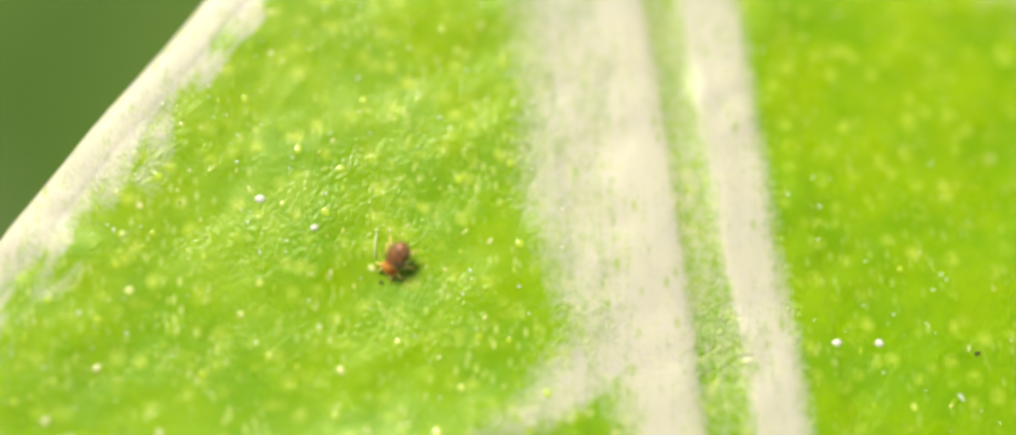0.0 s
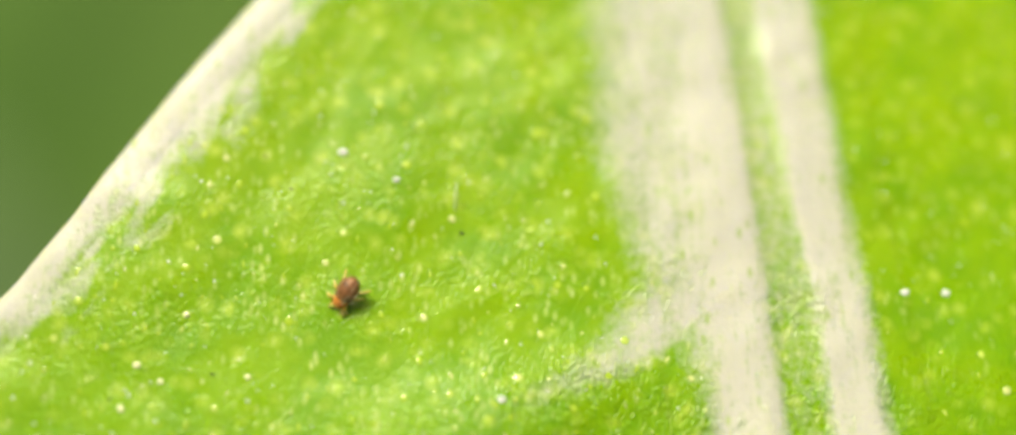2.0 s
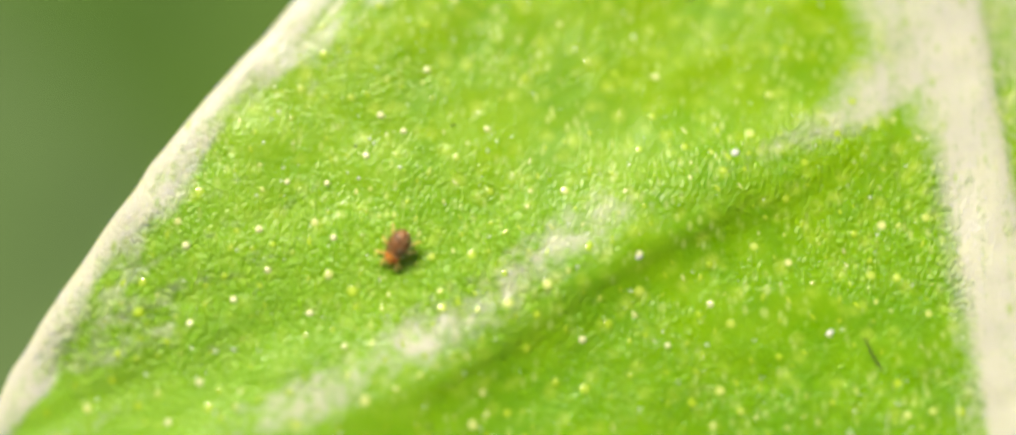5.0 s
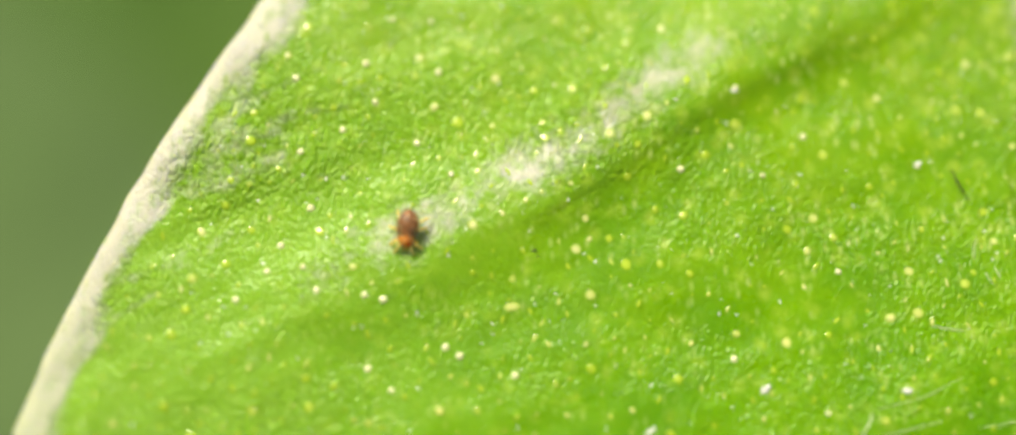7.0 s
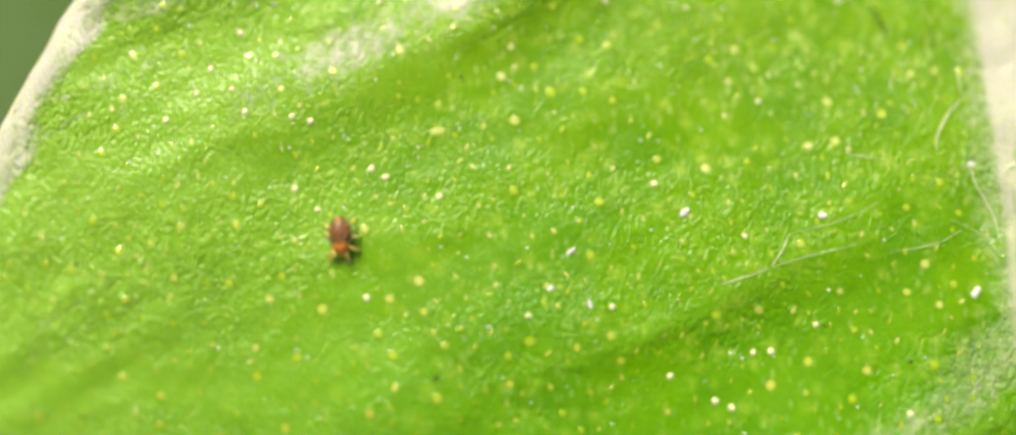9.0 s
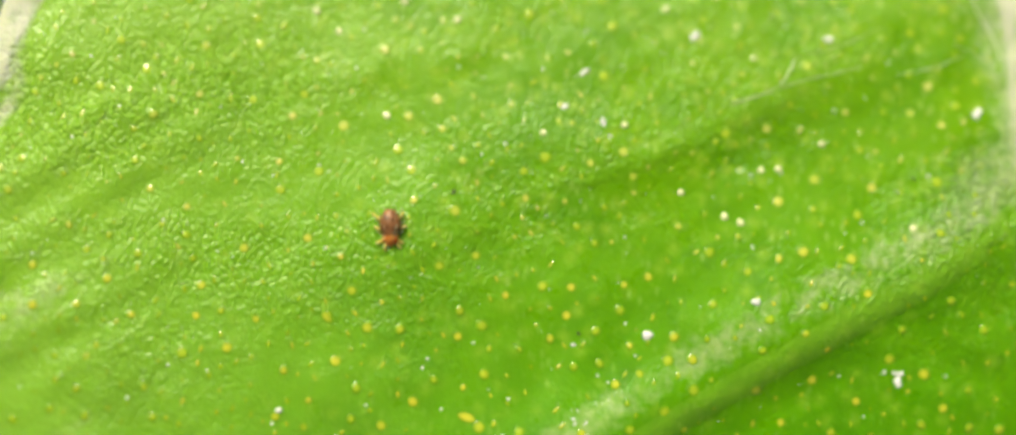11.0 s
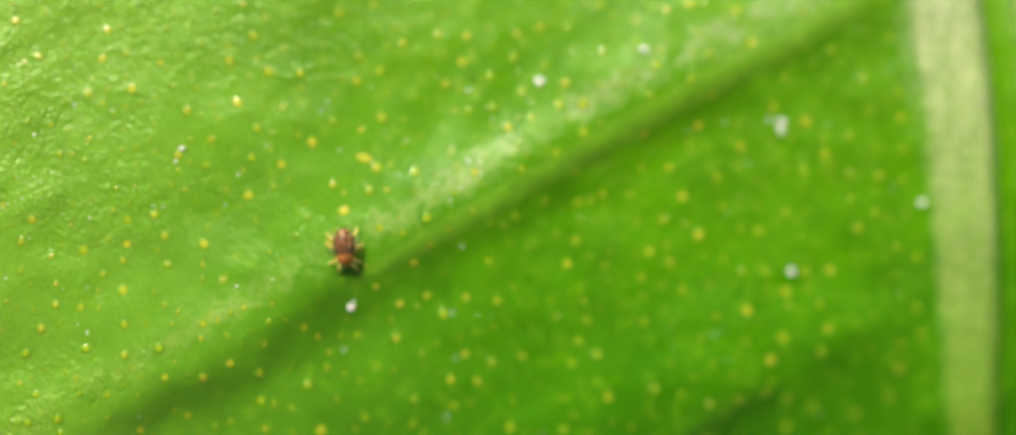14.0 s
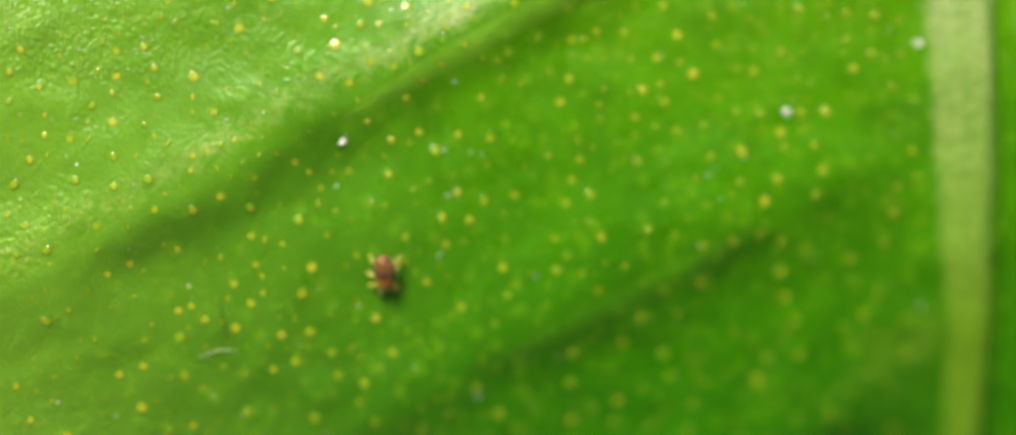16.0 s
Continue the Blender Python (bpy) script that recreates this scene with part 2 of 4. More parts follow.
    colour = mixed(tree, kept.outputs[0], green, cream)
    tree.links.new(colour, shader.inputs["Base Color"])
    tree.links.new(ramp(tree, noised(tree, mm, 1.3, 3), 0.35, 0.65, 0.25, 0.40), shader.inputs["Roughness"])
    shader.inputs["Specular IOR Level"].default_value = 0.34
    shader.inputs["Subsurface Weight"].default_value = 0.55
    shader.inputs["Subsurface Radius"].default_value = (1.0, 1.0, 0.25)
    shader.inputs["Subsurface Scale"].default_value = 0.32 * MM
    grain_way = tree.nodes.new("ShaderNodeVectorMath")
    grain_way.operation = "MULTIPLY"
    grain_way.inputs[1].default_value = (16.0, 10.5, 10.5)
    # uneven pebbles
    stir = node(tree, "ShaderNodeTexNoise", Scale=5.0, Detail=2.0)
    tree.links.new(mm, stir.inputs["Vector"])
    sway = tree.nodes.new("ShaderNodeVectorMath")
    sway.operation = "MULTIPLY_ADD"
    sway.inputs[1].default_value = (0.16, 0.16, 0.16)
    tree.links.new(stir.outputs["Color"], sway.inputs[0])
    tree.links.new(mm, sway.inputs[2])
    tree.links.new(sway.outputs[0], grain_way.inputs[0])
    cell = node(tree, "ShaderNodeTexVoronoi", Scale=1.0)
    cell.feature = "SMOOTH_F1"
    cell.inputs["Smoothness"].default_value = 0.35
    tree.links.new(grain_way.outputs[0], cell.inputs["Vector"])
    # the skin is most pebbled in the middle of the leaf, and nearly smooth on the cream
    rough_skin = ramp(tree, kept.outputs[0], 0.6, 1.0, 0.95, 0.25)
    turned = node(tree, "ShaderNodeMapping")
    turned.inputs["Rotation"].default_value = (0, 0, radians(-28))
    turned.inputs["Scale"].default_value = (0.22, 0.62, 0.6)
    tree.links.new(mm, turned.inputs["Vector"])
    for value, low, high, a, z in ((split.outputs[1], -17, -12, 0.50, 1.0), (outer.outputs["Fac"], 0.2, 0.8, 1.0, 1.6), (split.outputs[1], -5, 0, 1.0, 0.5), (pale.outputs["Fac"], 0.03, 0.2, 1.0, 1.8), (noised(tree, turned.outputs[0], 1.0, 3, 0.55), 0.42, 0.60, 0.40, 1.1)):
        times = tree.nodes.new("ShaderNodeMath")
        times.operation = "MULTIPLY"
        tree.links.new(rough_skin, times.inputs[0])
        tree.links.new(ramp(tree, value, low, high, a, z), times.inputs[1])
        rough_skin = times.outputs[0]
    first = bumped(tree, shader, noised(tree, mm, 4.0, 2, 0.5), 0.010 * MM, rough_skin)
    bumped(tree, shader, ramp(tree, cell.outputs["Distance"], 0.0, 0.75, 1.0, 0.0), 0.025 * MM, rough_skin, first)
    glow = node(tree, "ShaderNodeBsdfTranslucent")
    tree.links.new(colour, glow.inputs["Color"])
    both = node(tree, "ShaderNodeMixShader", Fac=0.12)
    tree.links.new(shader.outputs[0], both.inputs[1])
    tree.links.new(glow.outputs[0], both.inputs[2])
    tree.links.new(both.outputs[0], tree.nodes["Material Output"].inputs[0])
    return m


def simple(name, a, b, scale, rough, bump=0.0, spec=0.5, through_light=0.0):
    """Two colours mottled at a size, in bumps to the millimetre."""
    m, tree, shader = material(name)
    mm = millimetres(tree)
    mottle = noised(tree, mm, scale, 4)
    colour = mixed(tree, ramp(tree, mottle, 0.35, 0.65), a, b)
    tree.links.new(colour, shader.inputs["Base Color"])
    shader.inputs["Roughness"].default_value = rough
    shader.inputs["Specular IOR Level"].default_value = spec
    if bump:
        bumped(tree, shader, noised(tree, mm, scale * 2.5, 3), bump * MM, 0.7)
    if through_light:
        shader.inputs["Subsurface Weight"].default_value = 1.0
        shader.inputs["Subsurface Scale"].default_value = through_light * MM
        shader.inputs["Subsurface Radius"].default_value = (1, 1, 1)
        # thin limbs let the light through
        thin = node(tree, "ShaderNodeBsdfTranslucent")
        tree.links.new(colour, thin.inputs["Color"])
        both = node(tree, "ShaderNodeMixShader", Fac=0.28)
        tree.links.new(shader.outputs[0], both.inputs[1])
        tree.links.new(thin.outputs[0], both.inputs[2])
        tree.links.new(both.outputs[0], tree.nodes["Material Output"].inputs[0])
    return m


LEAF = leaf_material()


def gland_material():
    """Oil glands: yellow-green, paler towards the tip."""
    m, tree, shader = material("oil_gland")
    place = tree.nodes.new("ShaderNodeNewGeometry")
    split = tree.nodes.new("ShaderNodeSeparateXYZ")
    tree.links.new(place.outputs["Position"], split.inputs[0])
    young = ramp(tree, split.outputs[1], -0.0145, -0.0085)
    which = tree.nodes.new("ShaderNodeObjectInfo")
    island = place.outputs["Random Per Island"]
    vary = tree.nodes.new("ShaderNodeMath")
    vary.operation = "MULTIPLY"
    tree.links.new(which.outputs["Random"], vary.inputs[0])
    tree.links.new(island, vary.inputs[1])
    bright = mixed(tree, young, (0.58, 0.58, 0.04), (0.70, 0.73, 0.32))
    faint = mixed(tree, young, (0.36, 0.50, 0.02), (0.46, 0.62, 0.05))
    tint = mixed(tree, ramp(tree, vary.outputs[0], 0.03, 0.45), bright, faint)
    # each gland shows through the skin and melts into the green at its rim
    core = tree.nodes.new("ShaderNodeAttribute")
    core.attribute_name = "pale"
    skin = mixed(tree, young, (0.085, 0.32, 0.002), (0.30, 0.52, 0.005))
    tree.links.new(mixed(tree, ramp(tree, core.outputs["Fac"], 0.0, 0.9), skin, tint), shader.inputs["Base Color"])
    shader.inputs["Roughness"].default_value = 0.13
    shader.inputs["Specular IOR Level"].default_value = 0.75
    shader.inputs["Subsurface Weight"].default_value = 0.4
    shader.inputs["Subsurface Scale"].default_value = 0.08 * MM
    shader.inputs["Subsurface Radius"].default_value = (1, 1, 0.4)
    return m


GLAND = gland_material()
BEAD = simple("bead_gland", (0.74, 0.77, 0.34), (0.86, 0.86, 0.58), 6.0, 0.16, 0.0, 0.75)
GLAND_WHITE = simple("waxy_dust", (0.88, 0.88, 0.80), (0.93, 0.93, 0.90), 6.0, 0.3, 0.0, 0.7)
GRAIN = simple("white_grain", (0.80, 0.80, 0.78), (0.90, 0.90, 0.88), 8.0, 0.22, 0.01, 0.6)
FIBRE = simple("pale_fibre", (0.78, 0.86, 0.50), (0.86, 0.90, 0.66), 4.0, 0.3)
DARK = simple("dark_debris", (0.030, 0.040, 0.015), (0.06, 0.05, 0.025), 20.0, 0.7, 0.02)
SHELL = simple("mite_back", (0.070, 0.028, 0.010), (0.42, 0.19, 0.075), 12.0, 0.38, 0.010, 0.35)
FRONT = simple("mite_front", (0.90, 0.27, 0.045), (0.95, 0.44, 0.11), 9.0, 0.38, 0.006, 0.5, 0.14)
LEG = simple("mite_leg", (0.86, 0.62, 0.12), (0.92, 0.76, 0.26), 14.0, 0.4, 0.0, 0.5, 0.09)
SETA = simple("mite_hair", (0.75, 0.68, 0.42), (0.85, 0.80, 0.60), 14.0, 0.4)
EYE = simple("mite_eye", (0.35, 0.01, 0.01), (0.45, 0.02, 0.01), 20.0, 0.15)
FAR_LEAF = simple("far_leaf", (0.054, 0.122, 0.017), (0.082, 0.158, 0.027), 0.05, 0.6, 0.3, 0.25)
FAR_PALE = simple("far_pale_leaf", (0.082, 0.145, 0.046), (0.112, 0.178, 0.066), 0.05, 0.6, 0.3, 0.25)
SOIL = simple("shaded_soil", (0.05, 0.06, 0.02), (0.08, 0.10, 0.04), 0.05, 0.9, 0.5)


# ---- building ----
def shaped(name, places, faces, mat, parent=None, label="", attribute=None, outer=None):
    """A mesh from places in millimetres."""
    me = bpy.data.meshes.new(name)
    me.from_pydata([], [], [])
    places = np.asarray(places, float) * MM
    me.vertices.add(len(places))
    me.vertices.foreach_set("co", places.ravel())
    faces = np.asarray(faces, int)
    me.loops.add(faces.size)
    me.loops.foreach_set("vertex_index", faces.ravel())
    me.polygons.add(len(faces))
    me.polygons.foreach_set("loop_start", np.arange(len(faces)) * faces.shape[1])
    me.update(calc_edges=True)
    me.polygons.foreach_set("use_smooth", np.ones(len(faces), bool))
    me.materials.append(mat)
    if attribute is not None:
        me.attributes.new("pale", "FLOAT", "POINT").data.foreach_set("value", np.asarray(attribute, float))
    if outer is not None:
        me.attributes.new("outer", "FLOAT", "POINT").data.foreach_set("value", np.asarray(outer, float))
    ob = new(name, me)
    if parent:
        ob.parent = parent
    return tagged(ob, label)


def grid_faces(rows, columns, start=0, wrap=False):
    r, c = np.meshgrid(np.arange(rows - 1), np.arange(columns if wrap else columns - 1), indexing="ij")
    n = (c + 1) % columns
    return np.stack([r * columns + c, r * columns + n, (r + 1) * columns + n, (r + 1) * columns + c], -1).reshape(-1, 4) + start


def tube(line, radii, sides=6):
    """Rings round a line that end in points: places and faces."""
    line = np.asarray(line, float)
    ways = np.gradient(line, axis=0)
    ways /= np.linalg.norm(ways, axis=1, keepdims=True) + 1e-12
    ref = np.array([0.13, 0.21, 0.97])
    across = np.cross(ways, ref)
    across /= np.linalg.norm(across, axis=1, keepdims=True) + 1e-12
    over = np.cross(across, ways)
    a = np.arange(sides) * 2 * math.pi / sides
    rings = line[:, None] + np.asarray(radii, float)[:, None, None] * (np.cos(a)[None, :, None] * across[:, None] + np.sin(a)[None, :, None] * over[:, None])
    return rings.reshape(-1, 3), grid_faces(len(line), sides, 0, True)


def ball(size, lat=6, lon=8, bottom=-1.0):
    """A closed round body or, with bottom 0, a dome: places and faces of four corners."""
    th = np.linspace(math.pi / 2, math.asin(bottom), lat)
    lo = np.arange(lon) * 2 * math.pi / lon
    r = np.maximum(np.cos(th), 0.02)
    p = np.stack([r[:, None] * np.cos(lo), r[:, None] * np.sin(lo), np.sin(th)[:, None] + 0 * lo], -1).reshape(-1, 3)
    return p * np.asarray(size, float), grid_faces(lat, lon, 0, True)[:, ::-1]


# ---- the leaf ----
def pale_of_rim(x, y):
    e = np.maximum(np.minimum(x - left_edge(y), right_edge(y) - x), 0) + 0.20 * lattice(x, y, 0.8, 13) + 0.40 * lattice(0.75 * x - 0.66 * y, 0.3 * (0.66 * x + 0.75 * y), 0.22, 14)
    return smooth(np.interp(y, (-9, -5, -1, 2), (0.70, 0.92, 1.25, 1.45)), np.interp(y, (-9, -5, 1), (0.0, 0.12, 0.35)), e) * np.where(x < rib_middle(y), 0.84, 0.3)


def blade_pale(x, y):
    # cream spreads from the midrib over the blade near the tip, and along the first of each side vein
    reach = np.interp(y, (-26, -12, -3.6, -2.6, -1.2, 0.3, 4), (0.1, 0.12, 0.15, 0.6, 0.95, 1.25, 1.1))
    beyond = np.interp(y, RIB_Y, RIB_A) - x + 0.18 * lattice(x, y * 0.5, 0.7, 15)
    spread = smooth(reach + 0.6, reach - 0.8, beyond) * (x < rib_middle(y)) * smooth(-26, -6, y)
    p = np.maximum(pale_of_rim(x, y), 0.75 * spread)
    for (line, tall), much in zip(VEINS, (0.85, 0.1, 0.45, 0.1, 0.3)):
        s, u = vein_place(x, y, line)
        p = np.maximum(p, much * np.exp(-((s - 0.30) / (0.30 + 0.45 * smooth(0.15, 0, u))) ** 2) * smooth(-0.3, 0.1, s) * smooth(0.36, 0.0, u) ** 2)
    # sheen painted pale on the upper flank of the two strong ridges: where it starts and ends along the vein
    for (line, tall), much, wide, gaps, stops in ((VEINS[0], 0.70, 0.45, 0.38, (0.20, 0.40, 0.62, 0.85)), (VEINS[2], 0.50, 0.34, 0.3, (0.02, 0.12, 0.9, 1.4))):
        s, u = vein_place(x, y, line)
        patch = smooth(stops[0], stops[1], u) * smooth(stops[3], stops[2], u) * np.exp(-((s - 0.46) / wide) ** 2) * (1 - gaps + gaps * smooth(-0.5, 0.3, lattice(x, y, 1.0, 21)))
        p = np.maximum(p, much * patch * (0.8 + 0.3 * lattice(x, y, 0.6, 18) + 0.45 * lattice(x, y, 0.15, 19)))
    e = x - left_edge(y)
    # ragged pale flecks run in from the margin near the tip
    inward = lattice(0.8 * x - 0.6 * y, 0.35 * (0.6 * x + 0.8 * y), 0.20, 22) + 0.5 * lattice(x, y, 0.5, 23)
    p = np.maximum(p, 0.75 * smooth(2.3, 0.5, e) * smooth(-0.1, 0.7, inward) * smooth(-5, 0, y))
    # milky streaks along the veins beside the margin: a sheen put into the colour
    streak = lattice(0.47 * x - 0.88 * y, 0.13 * (0.88 * x + 0.47 * y), 0.22, 16) + 0.6 * lattice(0.47 * x - 0.88 * y, 0.10 * (0.88 * x + 0.47 * y), 0.6, 17)
    p = np.maximum(p, 0.46 * smooth(5.0, 0.8, e) * np.clip(streak, 0, 1) * (0.8 + 0.5 * lattice(x, y, 0.17, 20)) * smooth(-1, -6, y))
    return np.clip(p, 0, 1)


def outer_of(x, y):
    """One at the left margin, fading inwards."""
    return smooth(np.interp(y, (-20, -10), (15.0, 11.5)), 0.5, x - left_edge(y)) ** 1.3 * (0.08 + 0.92 * smooth(-1, -9, y))


def spaced(stops):
    """Values from the first stop to the last with the given step in each stretch."""
    out = [np.array([stops[0][0]])]
    for (a, step), (b, _) in zip(stops, stops[1:]):
        out.append(np.linspace(a, b, max(2, round(abs(b - a) / step) + 1))[1:])
    return np.concatenate(out)


def build_leaf():
    leaf = tagged(new("leaf"), "bright green citrus leaf with a cream midrib and pale margin", "leaf")
    ys = spaced([(-52, 0.6), (-25, 0.075), (4.5, 0.2), (10.6, 0.2)])
    # share of the half width, fine where the camera passes
    us = np.r_[-1 + spaced([(0, 0.004), (0.98, 0.004)]), spaced([(0.0, 0.006), (0.4, 0.03), (1.0, 0.03)])]
    us = np.unique(us.round(6))
    y = np.repeat(ys[:, None], len(us), 1)
    mid = rib_middle(ys)[:, None]
    x = np.where(us < 0, mid + us * (mid - left_edge(ys)[:, None]), mid + us * (right_edge(ys)[:, None] - mid))
    z = height(x, y)
    # the blade sinks under its midrib
    inside = smooth(0, 0.5, x - np.interp(y, RIB_Y, RIB_A) + 0.1) * smooth(0, 0.5, np.interp(y, RIB_Y, RIB_D) + 0.1 - x)
    top = np.stack([x, y, z - 0.09 * inside], -1).reshape(-1, 3)
    n = len(top)
    faces = grid_faces(len(ys), len(us))
    ks, js = np.unique(np.r_[np.arange(0, len(ys), 6), len(ys) - 1]), np.unique(np.r_[np.arange(0, len(us), 6), len(us) - 1])
    under = np.stack([x, y, z - relief(x, y) - 0.34], -1)[np.ix_(ks, js)].reshape(-1, 3)
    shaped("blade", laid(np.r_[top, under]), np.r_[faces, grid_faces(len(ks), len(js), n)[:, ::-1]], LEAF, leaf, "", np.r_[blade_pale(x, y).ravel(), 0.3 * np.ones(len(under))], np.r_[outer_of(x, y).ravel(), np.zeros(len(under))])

    # rounded margin, one part for each side: it lies on the blade and rolls over its rim
    for side, edge in ((1, left_edge), (-1, right_edge)):
        yy = spaced([(-52, 0.6), (-25, 0.1), (4.5, 0.2), (10.6, 0.2)])
        xx = edge(yy)
        slant = np.gradient(xx, yy)
        px, py = side / np.hypot(1, slant), -side * slant / np.hypot(1, slant)
        inward = np.array([0.50, 0.38, 0.26, 0.14, 0.04, -0.05, -0.11, -0.13, -0.10, 0.02, 0.16])
        raised = np.array([-0.012, 0.006, 0.012, 0.016, 0.012, -0.012, -0.065, -0.14, -0.22, -0.28, -0.30])
        X, Y = xx[:, None] + px[:, None] * inward, yy[:, None] + py[:, None] * inward
        Z = height(xx[:, None] + px[:, None] * np.maximum(inward, 0), yy[:, None] + py[:, None] * np.maximum(inward, 0)) + raised
        f = grid_faces(len(yy), len(inward))
        shaped("margin", laid(np.stack([X, Y, Z], -1)).reshape(-1, 3), f[:, ::-1] if side > 0 else f, LEAF, leaf, "pale thickened leaf margin", np.maximum(pale_of_rim(X, Y), (inward < 0.1)).ravel(), outer_of(X, Y).ravel())

    # midrib: two pale cords with a green groove between them
    yy = spaced([(-50, 0.5), (-25, 0.08), (4.5, 0.2), (10.4, 0.2)])
    A, B, C, D = (np.interp(yy, RIB_Y, r)[:, None] for r in (RIB_A, RIB_B, RIB_C, RIB_D))
    k = np.linspace(0, 1, 72)[None, :]
    xx = (A - 0.7) + (D - A + 1.4) * k
    wob = 0.06 * lattice(xx * 0 + yy[:, None], 0 * xx, 1.1, 51)
    Y = yy[:, None] + 0 * xx
    cord1 = smooth(A - 0.35, A + 1.1, xx + wob) * smooth(B + 0.22, B - 0.30, xx + wob)
    cord2 = smooth(C - 0.12, C + 0.14, xx + wob) * smooth(D + 0.25, D - 0.3, xx + wob)
    arch1 = np.sqrt(np.clip(1 - ((xx - (A + B) / 2) / ((B - A) / 2 + 0.3)) ** 2, 0, 1))
    Y = yy[:, None] + 0 * xx
    lift = 0.004 - 0.05 * (0.2 + 0.8 * smooth(-3, -10, Y)) * smooth(B - 0.15, B + 0.1, xx) * smooth(C + 0.15, C - 0.1, xx) + (cord1 * (0.14 + 0.10 * arch1) + cord2 * 0.20) * (0.35 + 0.65 * smooth(-3, -10, Y))
    lift = lift + (0.018 * lattice(xx * 4, Y, 0.5, 52) + 0.010 * lattice(xx * 3, Y, 0.22, 53)) * (1 - 0.7 * smooth(-8, -2, Y)) * (cord1 + cord2)
    taper = smooth(10.4, 7.0, Y)
    zz = height(xx, Y) + np.where(lift > 0.004, 0.004 + (lift - 0.004) * taper, lift)
    stripe = 0.90 + 0.08 * lattice(xx * 5, Y * 0.6, 0.6, 54)
    fresh = smooth(-24, -7, Y)
    soft = 0.18 + 0.27 * smooth(-7, -1, Y)
    tissue1 = smooth(A - soft, A + 0.9 * soft, xx + wob) * smooth(B + 0.20, B - 0.20, xx + wob)
    tissue2 = smooth(C - 0.2, C + 0.2, xx + wob) * smooth(D + 0.3, D - 0.3, xx + wob)
    bare = 0.42 * smooth(-8, 0, Y) * smooth(B - 0.3, B, xx) * smooth(C + 0.3, C, xx)
    pale = np.maximum(bare, (0.55 + 0.45 * fresh) * (tissue1 * stripe + tissue2 * stripe * (0.25 + 0.75 * fresh)))
    pale = np.clip(np.maximum(pale, blade_pale(xx, Y) * (xx < A + 0.3)), 0, 1)
    shaped("midrib", laid(np.stack([xx, Y, zz], -1)).reshape(-1, 3), grid_faces(len(yy), 72), LEAF, leaf, "cream ribbed midrib with a green groove", pale.ravel())

    # side veins: low cords along the ridges
    for (line, tall), much in zip(VEINS, (0.1, 0.05, 0.24, 0.06, 0.3)):
        p = np.array(line)
        s = np.r_[0, np.cumsum(np.hypot(*np.diff(p, axis=0).T))]
        t = np.arange(0, s[-1] * 0.8, 0.1)
        cx, cy = np.interp(t, s, p[:, 0]), np.interp(t, s, p[:, 1])
        soften = np.ones(15) / 15
        cx, cy = (np.convolve(np.pad(v, 7, "edge"), soften, "valid") for v in (cx, cy))
        wx, wy = np.gradient(cx), np.gradient(cy)
        ln = np.hypot(wx, wy)
        nx, ny = wy / ln, -wx / ln
        q = np.linspace(-1, 1, 13)[None, :]
        wide = (0.40 * (1 - 0.5 * t / s[-1]))[:, None]
        X, Y = cx[:, None] + nx[:, None] * q * wide - 0.22 * nx[:, None], cy[:, None] + ny[:, None] * q * wide - 0.22 * ny[:, None]
        Z = height(X, Y) + (0.020 * (1 - q * q) - 0.010) * smooth(0, 0.6, t)[:, None] - 0.03 * smooth(0.55, 1.0, t / t[-1])[:, None] - 0.06 * smooth(*((0.7, 0.1) if line is VEINS[2][0] else (4.5, 1.0)), t)[:, None]
        pl = blade_pale(X, Y)
        # cords tinted lighter, standing in for light through the lower flank
        light = np.clip(outer_of(X, Y) + 2.2 * much * (1 - q * q) * smooth(1.0, 0.5, t / t[-1])[:, None], 0, 1)
        shaped("side_vein", laid(np.stack([X, Y, Z], -1)).reshape(-1, 3), grid_faces(len(t), 13)[:, ::-1], LEAF, leaf, "", pl.ravel(), light.ravel())
    return leaf


# the plainest glands, whose places are known; then scattered ones between them
MARKED = [
    (-6.13, -19.65), (0.18, -18.24), (-2.19, -19.36), (-3.45, -17.58), (-1.25, -18.61), (-2.32, -19.71), (-7.68, -19.81), (-4.46, -20.86), (-8.75, -22.01), (-6.12, -18.17),
    (-5.12, -12.97), (-5.44, -14.59), (-8.40, -14.94), (-9.81, -13.84), (-10.78, -13.16), (-12.04, -13.64), (-6.55, -14.11), (-2.03, -13.85), (-11.83, -18.14), (-7.80, -4.75),
    (-5.34, -6.89), (-4.04, -12.37), (-7.10, -11.60), (-9.71, -11.35), (-10.59, -11.27), (-6.53, -11.81), (-5.16, -12.51), (-1.91, -9.45), (-4.75, -7.76), (-10.50, -10.44),
    (0.13, -8.32),
]
